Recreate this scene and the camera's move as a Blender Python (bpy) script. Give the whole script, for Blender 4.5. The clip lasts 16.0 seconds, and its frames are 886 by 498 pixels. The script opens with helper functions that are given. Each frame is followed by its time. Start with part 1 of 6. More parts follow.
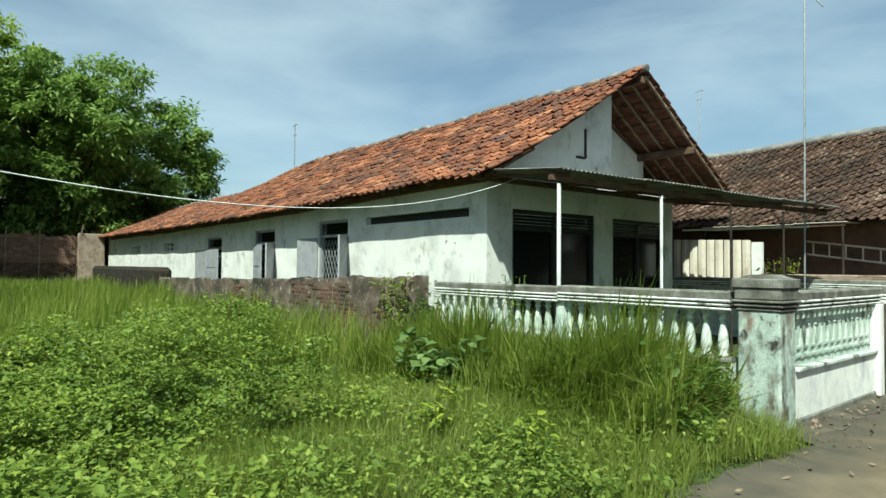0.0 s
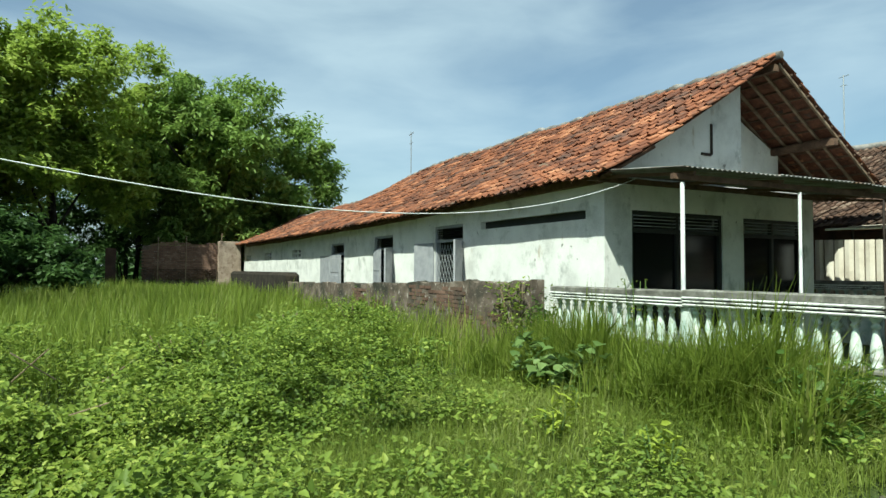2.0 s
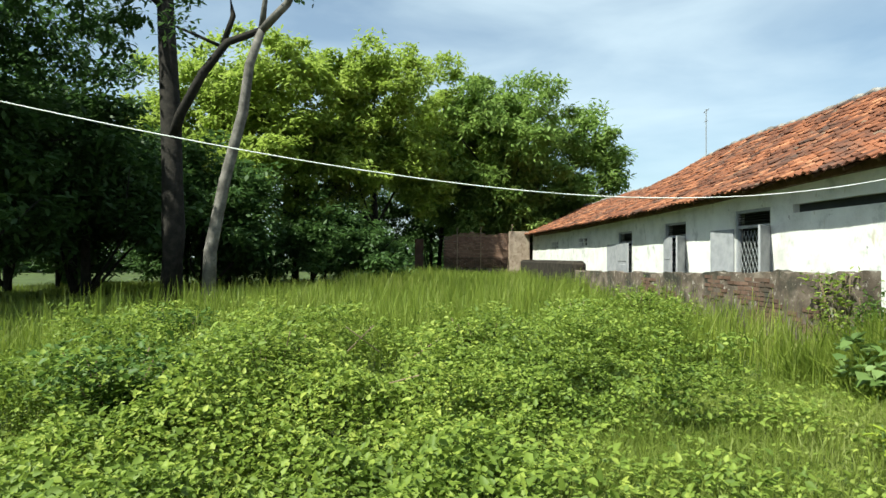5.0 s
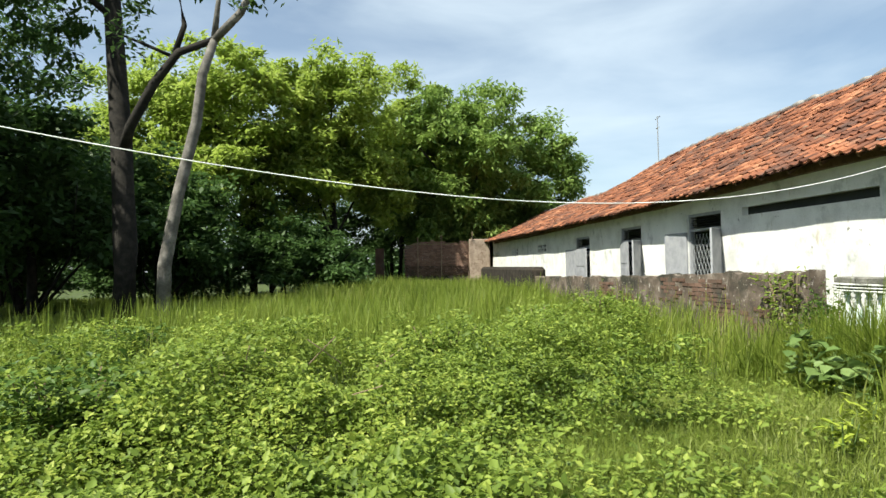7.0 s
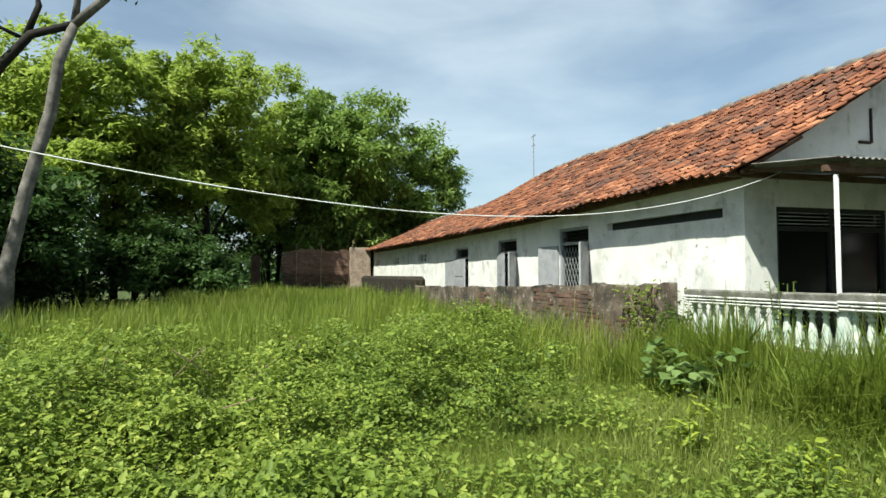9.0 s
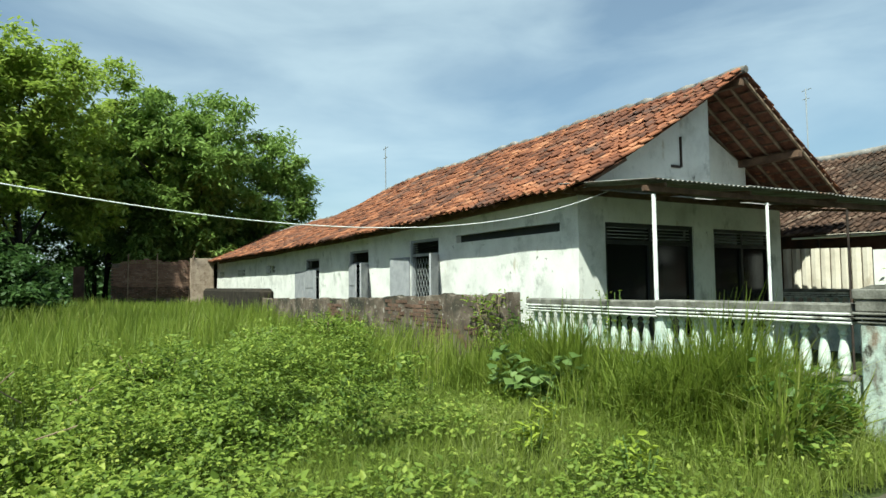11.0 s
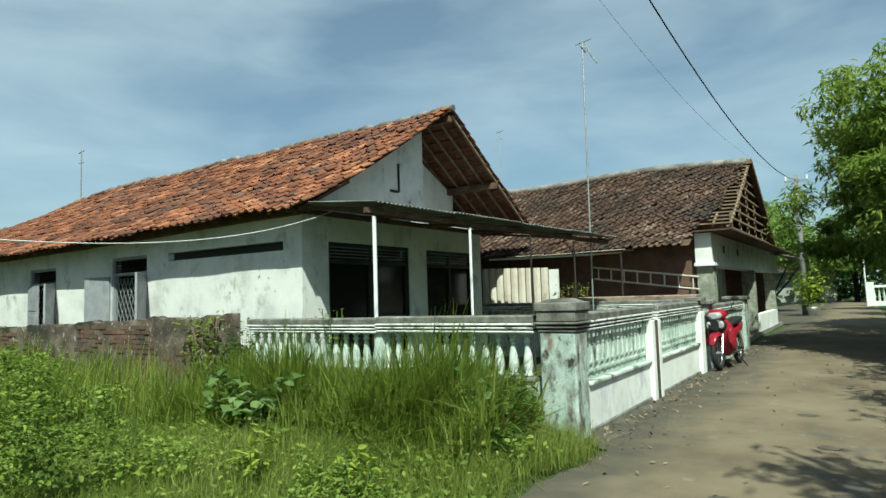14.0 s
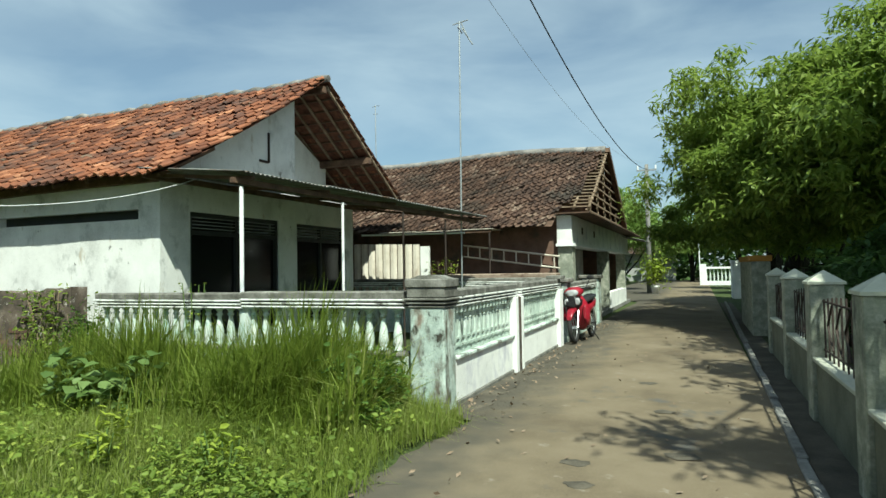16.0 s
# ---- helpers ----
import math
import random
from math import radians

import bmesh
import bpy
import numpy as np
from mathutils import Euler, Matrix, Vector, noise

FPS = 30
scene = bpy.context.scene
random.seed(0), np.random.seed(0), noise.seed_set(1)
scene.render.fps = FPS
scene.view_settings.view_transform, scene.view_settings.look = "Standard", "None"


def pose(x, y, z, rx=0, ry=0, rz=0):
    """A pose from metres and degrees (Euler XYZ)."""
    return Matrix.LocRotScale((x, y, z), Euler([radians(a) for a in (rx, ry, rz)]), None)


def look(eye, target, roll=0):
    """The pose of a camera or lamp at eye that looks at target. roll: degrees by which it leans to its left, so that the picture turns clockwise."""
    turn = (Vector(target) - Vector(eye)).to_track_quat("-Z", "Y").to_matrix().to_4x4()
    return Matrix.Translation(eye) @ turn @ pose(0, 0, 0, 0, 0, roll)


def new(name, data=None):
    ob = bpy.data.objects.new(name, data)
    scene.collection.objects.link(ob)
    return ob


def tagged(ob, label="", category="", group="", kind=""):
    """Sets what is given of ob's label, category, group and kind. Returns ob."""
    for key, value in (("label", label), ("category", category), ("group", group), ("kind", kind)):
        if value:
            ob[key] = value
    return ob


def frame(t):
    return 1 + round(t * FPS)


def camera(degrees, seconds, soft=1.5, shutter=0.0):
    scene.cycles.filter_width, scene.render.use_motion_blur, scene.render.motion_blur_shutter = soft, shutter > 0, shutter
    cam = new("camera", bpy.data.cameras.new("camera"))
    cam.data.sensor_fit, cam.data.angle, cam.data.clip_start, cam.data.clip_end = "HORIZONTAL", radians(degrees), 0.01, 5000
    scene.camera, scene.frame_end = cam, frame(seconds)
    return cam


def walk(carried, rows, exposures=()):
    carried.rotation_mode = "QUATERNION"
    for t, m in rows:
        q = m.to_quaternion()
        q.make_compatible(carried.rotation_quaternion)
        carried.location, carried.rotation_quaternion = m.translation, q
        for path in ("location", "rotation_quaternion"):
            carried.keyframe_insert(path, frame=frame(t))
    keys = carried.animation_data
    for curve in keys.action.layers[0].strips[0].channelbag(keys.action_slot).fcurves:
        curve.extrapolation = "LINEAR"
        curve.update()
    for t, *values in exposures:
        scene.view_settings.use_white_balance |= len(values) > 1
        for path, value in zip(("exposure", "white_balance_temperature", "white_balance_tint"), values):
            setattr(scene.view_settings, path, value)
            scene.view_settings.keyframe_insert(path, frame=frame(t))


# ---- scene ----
cam = camera(70.7, 16.0)
PATH = [
    (0.0, (0.0, 0.0, 1.45), (-7.7241, 6.3455, 1.7195), 0.41),
    (0.5, (0.0, 0.0, 1.45), (-8.4527, 5.3430, 1.5140), 0.23),
    (1.0, (0.0, 0.0, 1.45), (-8.6018, 5.0992, 1.5319), -0.27),
    (1.5, (0.0, 0.0, 1.45), (-8.6711, 4.9782, 1.6203), -1.05),
    (2.0, (0.0, 0.0, 1.45), (-8.7509, 4.8286, 1.7765), 0.14),
    (2.5, (0.0, 0.0, 1.45), (-9.3243, 3.6123, 1.5395), 0.00),
    (3.0, (0.0, 0.0, 1.45), (-9.7683, 2.1400, 1.4558), -0.45),
    (3.5, (0.0, 0.0, 1.45), (-9.9310, 1.1684, 1.5545), -0.93),
    (4.0, (0.0, 0.0, 1.45), (-9.9757, 0.6433, 1.7170), -1.16),
    (4.2, (0.0, 0.0, 1.45), (-9.9754, 0.6617, 1.6835), -0.56),
    (6.3, (0.0, 0.0, 1.45), (-9.9917, 0.4018, 1.5175), 0.63),
    (6.5, (0.0, 0.0, 1.45), (-9.9846, 0.5255, 1.6294), -0.32),
    (7.0, (0.0, 0.0, 1.45), (-9.9287, 1.1619, 1.7150), -1.12),
    (7.5, (0.0, 0.0, 1.45), (-9.8549, 1.6429, 1.8766), 0.42),
    (8.0, (0.0, 0.0, 1.45), (-9.7200, 2.2854, 1.9969), 0.06),
    (8.2, (0.0, 0.0, 1.45), (-9.6462, 2.5960, 1.9096), -0.11),
    (10.3, (0.0, 0.0, 1.45), (-9.2962, 3.6483, 1.9705), -0.80),
    (10.5, (0.0, 0.0, 1.45), (-9.0453, 4.2326, 1.9678), -0.57),
    (11.0, (0.0, 0.0, 1.45), (-8.5473, 5.1620, 1.9959), -0.72),
    (11.5, (0.0, 0.0, 1.45), (-8.1559, 5.7565, 2.0375), -0.73),
    (12.0, (0.0, 0.0, 1.45), (-7.6688, 6.3881, 2.0671), -1.00),
    (12.5, (0.0, 0.0, 1.45), (-7.2088, 6.9058, 2.0366), -0.30),
    (13.0, (0.0, 0.0, 1.45), (-6.5807, 7.4996, 2.1203), -1.13),
    (13.5, (0.0, 0.0, 1.45), (-6.0194, 7.9516, 2.1837), -0.85),
    (14.0, (0.0, 0.0, 1.45), (-5.5517, 8.2829, 2.2059), -1.79),
    (14.5, (0.0, 0.0, 1.45), (-5.2480, 8.4806, 2.1837), -1.36),
    (15.0, (0.0, 0.0, 1.45), (-4.4714, 8.9141, 2.1887), -1.55),
    (15.5, (0.0, 0.0, 1.45), (-4.1562, 9.0832, 1.9208), -1.51),
    (16.0, (0.0, 0.0, 1.45), (-3.7788, 9.2529, 1.7736), -0.97),
]
walk(cam, [(t, look(eye, target, roll)) for t, eye, target, roll in PATH],
     exposures=[(0.0, 0.75, 6050, -10), (2.5, 0.9, 6100, -10), (3.5, 1.07, 6150, -9), (7.0, 1.17, 6500, 3), (8.2, 1.02, 6450, 2),
                (11.0, 0.9, 6150, -8), (12.5, 0.64, 6000, -12), (14.0, 0.58, 6000, -12), (16.0, 0.72, 6100, -9)])

# ---- light ----
SUN = Vector((0.74, -1.0, 1.7)).normalized()
world = bpy.data.worlds.new("sky")
scene.world = world
world.use_nodes = True
wt = world.node_tree
wt.nodes.clear()
w_out = wt.nodes.new("ShaderNodeOutputWorld")
w_bg = wt.nodes.new("ShaderNodeBackground")
w_sky = wt.nodes.new("ShaderNodeTexSky")
w_sky.sky_type, w_sky.sun_disc = "NISHITA", False
w_sky.sun_elevation = math.asin(SUN.z)
w_sky.sun_rotation = math.atan2(SUN.x, SUN.y)
w_sky.air_density, w_sky.dust_density, w_sky.ozone_density = 1.0, 1.2, 2.0
w_geo = wt.nodes.new("ShaderNodeTexCoord")
w_map = wt.nodes.new("ShaderNodeMapping")
w_map.inputs["Scale"].default_value = (1.0, 1.0, 3.4)
w_map.inputs["Rotation"].default_value = (0.12, 0.2, 0.6)
w_no = wt.nodes.new("ShaderNodeTexNoise")
w_no.inputs["Scale"].default_value, w_no.inputs["Detail"].default_value = 2.6, 6.0
w_no.inputs["Roughness"].default_value, w_no.inputs["Distortion"].default_value = 0.5, 0.35
w_ramp = wt.nodes.new("ShaderNodeValToRGB")
w_ramp.color_ramp.elements[0].position, w_ramp.color_ramp.elements[1].position = 0.36, 0.8
w_ramp.color_ramp.elements[0].color = (0.16, 0.16, 0.16, 1)
w_ramp.color_ramp.elements[1].color = (0.68, 0.68, 0.68, 1)
w_mix = wt.nodes.new("ShaderNodeMix")
w_mix.data_type = "RGBA"
w_mix.inputs["B"].default_value = (7.5, 8.25, 9.1, 1)
w_bg.inputs["Strength"].default_value = 0.065
wt.links.new(w_geo.outputs["Generated"], w_map.inputs["Vector"])
wt.links.new(w_map.outputs["Vector"], w_no.inputs["Vector"])
wt.links.new(w_no.outputs["Fac"], w_ramp.inputs["Fac"])
wt.links.new(w_ramp.outputs["Color"], w_mix.inputs["Factor"])
wt.links.new(w_sky.outputs["Color"], w_mix.inputs["A"])
wt.links.new(w_mix.outputs["Result"], w_bg.inputs["Color"])
wt.links.new(w_bg.outputs["Background"], w_out.inputs["Surface"])

sun = new("sun", bpy.data.lights.new("sun", "SUN"))
sun.data.energy, sun.data.angle, sun.data.color = 5.0, radians(0.6), (1.0, 0.94, 0.84)
sun.matrix_world = look(SUN * 60, (0, 0, 0))


# ---- materials ----
def material(name, stops, scale=4.0, rough=0.8, bump=0.3, fine=60.0, metal=0.0, island=0.0, obj_random=0.0,
             spots=None, spec=0.3, translucent=0.0, streaks=None):
    """stops: colours from dark to light, spread by noise at two scales; island / obj_random: brightness change piece by piece;
    spots: (colour, scale, from, to) patches of another colour; streaks: (colour, amount) vertical runs of dirt."""
    m = bpy.data.materials.new(name)
    m.use_nodes = True
    nt, nodes, links = m.node_tree, m.node_tree.nodes, m.node_tree.links
    bsdf = nodes["Principled BSDF"]
    co = nodes.new("ShaderNodeTexCoord")
    geo = nodes.new("ShaderNodeNewGeometry")
    big = nodes.new("ShaderNodeTexNoise")
    big.inputs["Scale"].default_value, big.inputs["Detail"].default_value = scale, 6.0
    big.inputs["Roughness"].default_value = 0.62
    small = nodes.new("ShaderNodeTexNoise")
    small.inputs["Scale"].default_value, small.inputs["Detail"].default_value = fine, 3.0
    for n in (big, small):
        links.new(geo.outputs["Position"], n.inputs["Vector"])
    mix = nodes.new("ShaderNodeMath")
    mix.operation = "MULTIPLY_ADD"
    links.new(small.outputs["Fac"], mix.inputs[0])
    mix.inputs[1].default_value = 0.3
    links.new(big.outputs["Fac"], mix.inputs[2])
    value = mix.outputs[0]
    ramp = nodes.new("ShaderNodeValToRGB")
    els = ramp.color_ramp.elements
    lo, hi = 0.45, 0.85
    if island or obj_random:
        lo, hi = 0.15, 1.15
        src = geo.outputs["Random Per Island"] if island else nodes.new("ShaderNodeObjectInfo").outputs["Random"]
        add = nodes.new("ShaderNodeMath")
        add.operation = "MULTIPLY_ADD"
        links.new(src, add.inputs[0])
        add.inputs[1].default_value = (island or obj_random)
        off = nodes.new("ShaderNodeMath")
        off.operation = "SUBTRACT"
        links.new(value, off.inputs[0])
        off.inputs[1].default_value = (island or obj_random) / 2
        links.new(off.outputs[0], add.inputs[2])
        value = add.outputs[0]
    while len(els) < len(stops):
        els.new(0.5)
    for k, c in enumerate(stops):
        els[k].position = lo + (hi - lo) * k / max(1, len(stops) - 1)
        els[k].color = (*c, 1)
    links.new(value, ramp.inputs["Fac"])
    colour = ramp.outputs["Color"]
    for layer, (tint, sc, a, b, stretch) in enumerate(spots or ()):
        n = nodes.new("ShaderNodeTexNoise")
        n.inputs["Scale"].default_value, n.inputs["Detail"].default_value = sc, 7.0
        n.inputs["Roughness"].default_value = 0.65
        mp = nodes.new("ShaderNodeMapping")
        mp.inputs["Location"].default_value = (3.7 * layer, 1.3, 0.4)
        mp.inputs["Scale"].default_value = stretch
        links.new(geo.outputs["Position"], mp.inputs["Vector"])
        links.new(mp.outputs["Vector"], n.inputs["Vector"])
        r = nodes.new("ShaderNodeMapRange")
        r.inputs["From Min"].default_value, r.inputs["From Max"].default_value = a, b
        links.new(n.outputs["Fac"], r.inputs["Value"])
        mx = nodes.new("ShaderNodeMix")
        mx.data_type = "RGBA"
        links.new(r.outputs["Result"], mx.inputs["Factor"])
        links.new(colour, mx.inputs["A"])
        mx.inputs["B"].default_value = (*tint, 1)
        colour = mx.outputs["Result"]
    links.new(colour, bsdf.inputs["Base Color"])
    bsdf.inputs["Roughness"].default_value, bsdf.inputs["Metallic"].default_value = rough, metal
    bsdf.inputs["Specular IOR Level"].default_value = spec
    if bump:
        bp = nodes.new("ShaderNodeBump")
        bp.inputs["Strength"].default_value, bp.inputs["Distance"].default_value = bump, 0.02
        links.new(mix.outputs[0], bp.inputs["Height"])
        links.new(bp.outputs["Normal"], bsdf.inputs["Normal"])
    if translucent:
        tr = nodes.new("ShaderNodeBsdfTranslucent")
        links.new(colour, tr.inputs["Color"])
        ms = nodes.new("ShaderNodeMixShader")
        ms.inputs["Fac"].default_value = translucent
        links.new(bsdf.outputs["BSDF"], ms.inputs[1])
        links.new(tr.outputs["BSDF"], ms.inputs[2])
        links.new(ms.outputs["Shader"], nodes["Material Output"].inputs["Surface"])
    return m


ONE = (1, 1, 1)
M_WALL = material("lime_plaster", [(0.47, 0.472, 0.45), (0.63, 0.632, 0.605), (0.71, 0.712, 0.682)], 1.6, 0.9, 0.3,
                  spots=[((0.34, 0.35, 0.33), 2.4, 0.57, 0.7, (1, 1, 0.8)), ((0.44, 0.4, 0.33), 6, 0.62, 0.72, (1, 1, 0.4)), ((0.2, 0.2, 0.185), 3.4, 0.655, 0.69, ONE)])
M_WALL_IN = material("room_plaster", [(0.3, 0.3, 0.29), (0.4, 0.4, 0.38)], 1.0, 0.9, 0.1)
M_TILE = material("clay_roof_tile", [(0.03, 0.016, 0.012), (0.11, 0.042, 0.024), (0.225, 0.083, 0.04), (0.36, 0.165, 0.088)], 1.1, 0.85, 0.5,
                  fine=25, island=0.55, spots=[((0.06, 0.045, 0.04), 0.9, 0.5, 0.7, ONE), ((0.2, 0.17, 0.12), 3.5, 0.62, 0.75, ONE)])
M_TILE_P = material("clay_roof_tile_piece", [(0.03, 0.016, 0.012), (0.11, 0.042, 0.024), (0.225, 0.083, 0.04), (0.36, 0.165, 0.088)], 1.1, 0.85, 0.5,
                    fine=25, obj_random=0.55, spots=[((0.06, 0.045, 0.04), 0.9, 0.5, 0.7, ONE), ((0.2, 0.17, 0.12), 3.5, 0.62, 0.75, ONE)])
M_TILE_OLD = material("weathered_brown_tile", [(0.016, 0.01, 0.008), (0.048, 0.028, 0.02), (0.09, 0.051, 0.035), (0.179, 0.129, 0.098)], 1.3, 0.9, 0.5,
                      fine=25, island=0.5, spots=[((0.03, 0.025, 0.02), 0.7, 0.5, 0.7, ONE)])
M_TILE_OLD_P = material("weathered_brown_tile_piece", [(0.016, 0.01, 0.008), (0.048, 0.028, 0.02), (0.09, 0.051, 0.035), (0.179, 0.129, 0.098)], 1.3, 0.9, 0.5,
                        fine=25, obj_random=0.5, spots=[((0.03, 0.025, 0.02), 0.7, 0.5, 0.7, ONE)])
M_RIDGE = material("mortar_ridge", [(0.07, 0.065, 0.06), (0.17, 0.16, 0.15), (0.3, 0.28, 0.26)], 3, 0.95, 0.6)
M_TIMBER = material("old_timber", [(0.05, 0.032, 0.022), (0.1, 0.06, 0.04), (0.16, 0.1, 0.065)], 5, 0.85, 0.4)
M_TIMBER_L = material("pale_batten", [(0.128, 0.088, 0.056), (0.208, 0.152, 0.104), (0.288, 0.224, 0.16)], 6, 0.85, 0.4)
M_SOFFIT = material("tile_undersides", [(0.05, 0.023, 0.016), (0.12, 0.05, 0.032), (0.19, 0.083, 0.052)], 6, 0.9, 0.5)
# dark paint, which also supplies the shade inside vents and slots
M_DARK = material("dark_paint_and_hole_shade", [(0.016, 0.018, 0.018), (0.03, 0.032, 0.03)], 4, 0.6, 0.2)
M_SHUT = material("grey_shutter_paint", [(0.204, 0.211, 0.231), (0.272, 0.279, 0.299), (0.32, 0.326, 0.34)], 5, 0.7, 0.2,
                  spots=[((0.3, 0.3, 0.29), 9, 0.62, 0.75, (1, 1, 0.3))])
M_WHITE = material("white_paint", [(0.66, 0.67, 0.66), (0.8, 0.81, 0.8)], 3, 0.6, 0.1, spots=[((0.4, 0.36, 0.3), 8, 0.64, 0.75, (1, 1, 0.3))])
M_GLASS = bpy.data.materials.new("dark_window_glass")
M_GLASS.use_nodes = True
_g = M_GLASS.node_tree.nodes["Principled BSDF"]
_g.inputs["Base Color"].default_value, _g.inputs["Roughness"].default_value = (0.008, 0.009, 0.01, 1), 0.12
_g.inputs["Specular IOR Level"].default_value = 0.25
M_FENCE = material("limewashed_concrete", [(0.34, 0.4, 0.36), (0.54, 0.6, 0.55), (0.68, 0.72, 0.68)], 3, 0.92, 0.5,
                   spots=[((0.38, 0.48, 0.43), 3.2, 0.5, 0.62, ONE), ((0.1, 0.09, 0.07), 4.2, 0.52, 0.66, (1, 1, 0.4)), ((0.045, 0.042, 0.032), 9, 0.6, 0.7, (1, 1, 0.6))])
M_PIER = material("grimy_pier", [(0.24, 0.28, 0.25), (0.38, 0.45, 0.405), (0.54, 0.6, 0.55)], 5, 0.95, 0.7,
                  spots=[((0.36, 0.47, 0.42), 4, 0.5, 0.62, (1, 1, 0.5)), ((0.21, 0.165, 0.125), 3, 0.54, 0.64, (1, 1, 0.5)), ((0.13, 0.115, 0.09), 5, 0.48, 0.6, (1, 1, 0.35)), ((0.045, 0.042, 0.032), 11, 0.54, 0.66, (1, 1, 0.6))])
M_MOULD = material("white_moulding", [(0.4, 0.4, 0.36), (0.62, 0.63, 0.59), (0.74, 0.75, 0.72)], 6, 0.92, 0.4,
                   spots=[((0.09, 0.085, 0.07), 6, 0.52, 0.66, (1, 1, 2.5))])
M_CAP = material("mossy_grey_concrete", [(0.057, 0.056, 0.047), (0.142, 0.138, 0.12), (0.257, 0.249, 0.225)], 5, 0.95, 0.7,
                 spots=[((0.42, 0.42, 0.38), 4, 0.6, 0.72, ONE)])
M_PANEL = material("white_limewash", [(0.6, 0.605, 0.585), (0.74, 0.745, 0.71), (0.81, 0.815, 0.78)], 2, 0.9, 0.3,
                   spots=[((0.44, 0.44, 0.5), 2.3, 0.54, 0.7, (1, 1, 0.6)), ((0.24, 0.23, 0.19), 5, 0.62, 0.74, (1, 1, 0.3))])
M_MINT = material("mint_limewash", [(0.3, 0.38, 0.323), (0.449, 0.53, 0.461), (0.578, 0.64, 0.568)], 4, 0.9, 0.4,
                  spots=[((0.08, 0.09, 0.075), 6, 0.55, 0.68, (1, 1, 0.5)), ((0.62, 0.68, 0.64), 4, 0.58, 0.68, ONE)])
M_BALUSTER = material("mint_white_baluster", [(0.296, 0.428, 0.365), (0.493, 0.558, 0.501), (0.671, 0.67, 0.619)], 9, 0.9, 0.4,
                      spots=[((0.1, 0.1, 0.085), 7, 0.6, 0.72, (1, 1, 0.5)), ((0.4, 0.24, 0.2), 2, 0.66, 0.74, ONE)])
M_BRICK = material("old_brick", [(0.05, 0.032, 0.024), (0.105, 0.062, 0.045), (0.17, 0.105, 0.078)], 3, 0.95, 0.6, island=0.4,
                   spots=[((0.05, 0.05, 0.04), 1.6, 0.52, 0.68, ONE)])
M_BRICK_P = material("old_brick_piece", [(0.05, 0.032, 0.024), (0.105, 0.062, 0.045), (0.17, 0.105, 0.078)], 3, 0.95, 0.6, obj_random=0.4,
                     spots=[((0.05, 0.05, 0.04), 1.6, 0.52, 0.68, ONE)])
M_BRICK_TAN = material("tan_brick", [(0.09, 0.055, 0.042), (0.17, 0.1, 0.072), (0.27, 0.18, 0.135)], 3, 0.95, 0.6, obj_random=0.4)
M_RENDER = material("stained_render", [(0.05, 0.04, 0.032), (0.11, 0.085, 0.066), (0.19, 0.155, 0.128)], 3.5, 0.95, 0.9,
                    spots=[((0.44, 0.4, 0.36), 9, 0.6, 0.66, (1, 1, 0.6)), ((0.03, 0.03, 0.022), 1.5, 0.5, 0.64, ONE), ((0.36, 0.33, 0.29), 17, 0.63, 0.68, ONE)])
M_TANPIER = material("tan_render", [(0.16, 0.12, 0.09), (0.26, 0.2, 0.155), (0.34, 0.28, 0.22)], 3, 0.95, 0.6, spots=[((0.1, 0.06, 0.045), 5, 0.55, 0.68, ONE)])
M_MOSS_GROOVE = material("black_moss_and_groove_shade", [(0.007, 0.006, 0.004), (0.02, 0.016, 0.012), (0.045, 0.036, 0.027)], 4, 1.0, 0.9)
M_ROAD = material("worn_asphalt", [(0.098, 0.076, 0.049), (0.154, 0.123, 0.08), (0.193, 0.156, 0.106)], 0.8, 0.92, 0.5, fine=110,
                  spots=[((0.09, 0.085, 0.075), 1.5, 0.6, 0.7, ONE), ((0.24, 0.21, 0.165), 5, 0.62, 0.72, ONE)])
# moss and dirt have darkened the lane beside the plot, where no wheel runs
_nt = M_ROAD.node_tree
_geo = _nt.nodes.new("ShaderNodeNewGeometry")
_sep = _nt.nodes.new("ShaderNodeSeparateXYZ")
_noise = _nt.nodes.new("ShaderNodeTexNoise")
_noise.inputs["Scale"].default_value, _noise.inputs["Detail"].default_value = 2.6, 8.0
_add = _nt.nodes.new("ShaderNodeMath")
_add.operation = "MULTIPLY_ADD"
_add.inputs[1].default_value = 1.3
_edge = _nt.nodes.new("ShaderNodeMapRange")
_edge.inputs["From Min"].default_value, _edge.inputs["From Max"].default_value = -0.6, -1.35
_edge.inputs["To Max"].default_value = 0.85
_dirt = _nt.nodes.new("ShaderNodeMix")
_dirt.data_type = "RGBA"
_dirt.inputs["B"].default_value = (0.062, 0.057, 0.045, 1)
_nt.links.new(_geo.outputs["Position"], _sep.inputs[0])
_nt.links.new(_geo.outputs["Position"], _noise.inputs["Vector"])
_nt.links.new(_noise.outputs["Fac"], _add.inputs[0])
_nt.links.new(_sep.outputs["X"], _add.inputs[2])
_nt.links.new(_add.outputs[0], _edge.inputs["Value"])
_nt.links.new(_edge.outputs["Result"], _dirt.inputs["Factor"])
_base = _nt.nodes["Principled BSDF"].inputs["Base Color"]
_nt.links.new(_base.links[0].from_socket, _dirt.inputs["A"])
_nt.links.new(_dirt.outputs["Result"], _base)
M_ROAD_EDGE = material("gravelly_edge", [(0.045, 0.04, 0.03), (0.075, 0.066, 0.05), (0.12, 0.104, 0.078)], 2.5, 0.95, 0.5, fine=70)
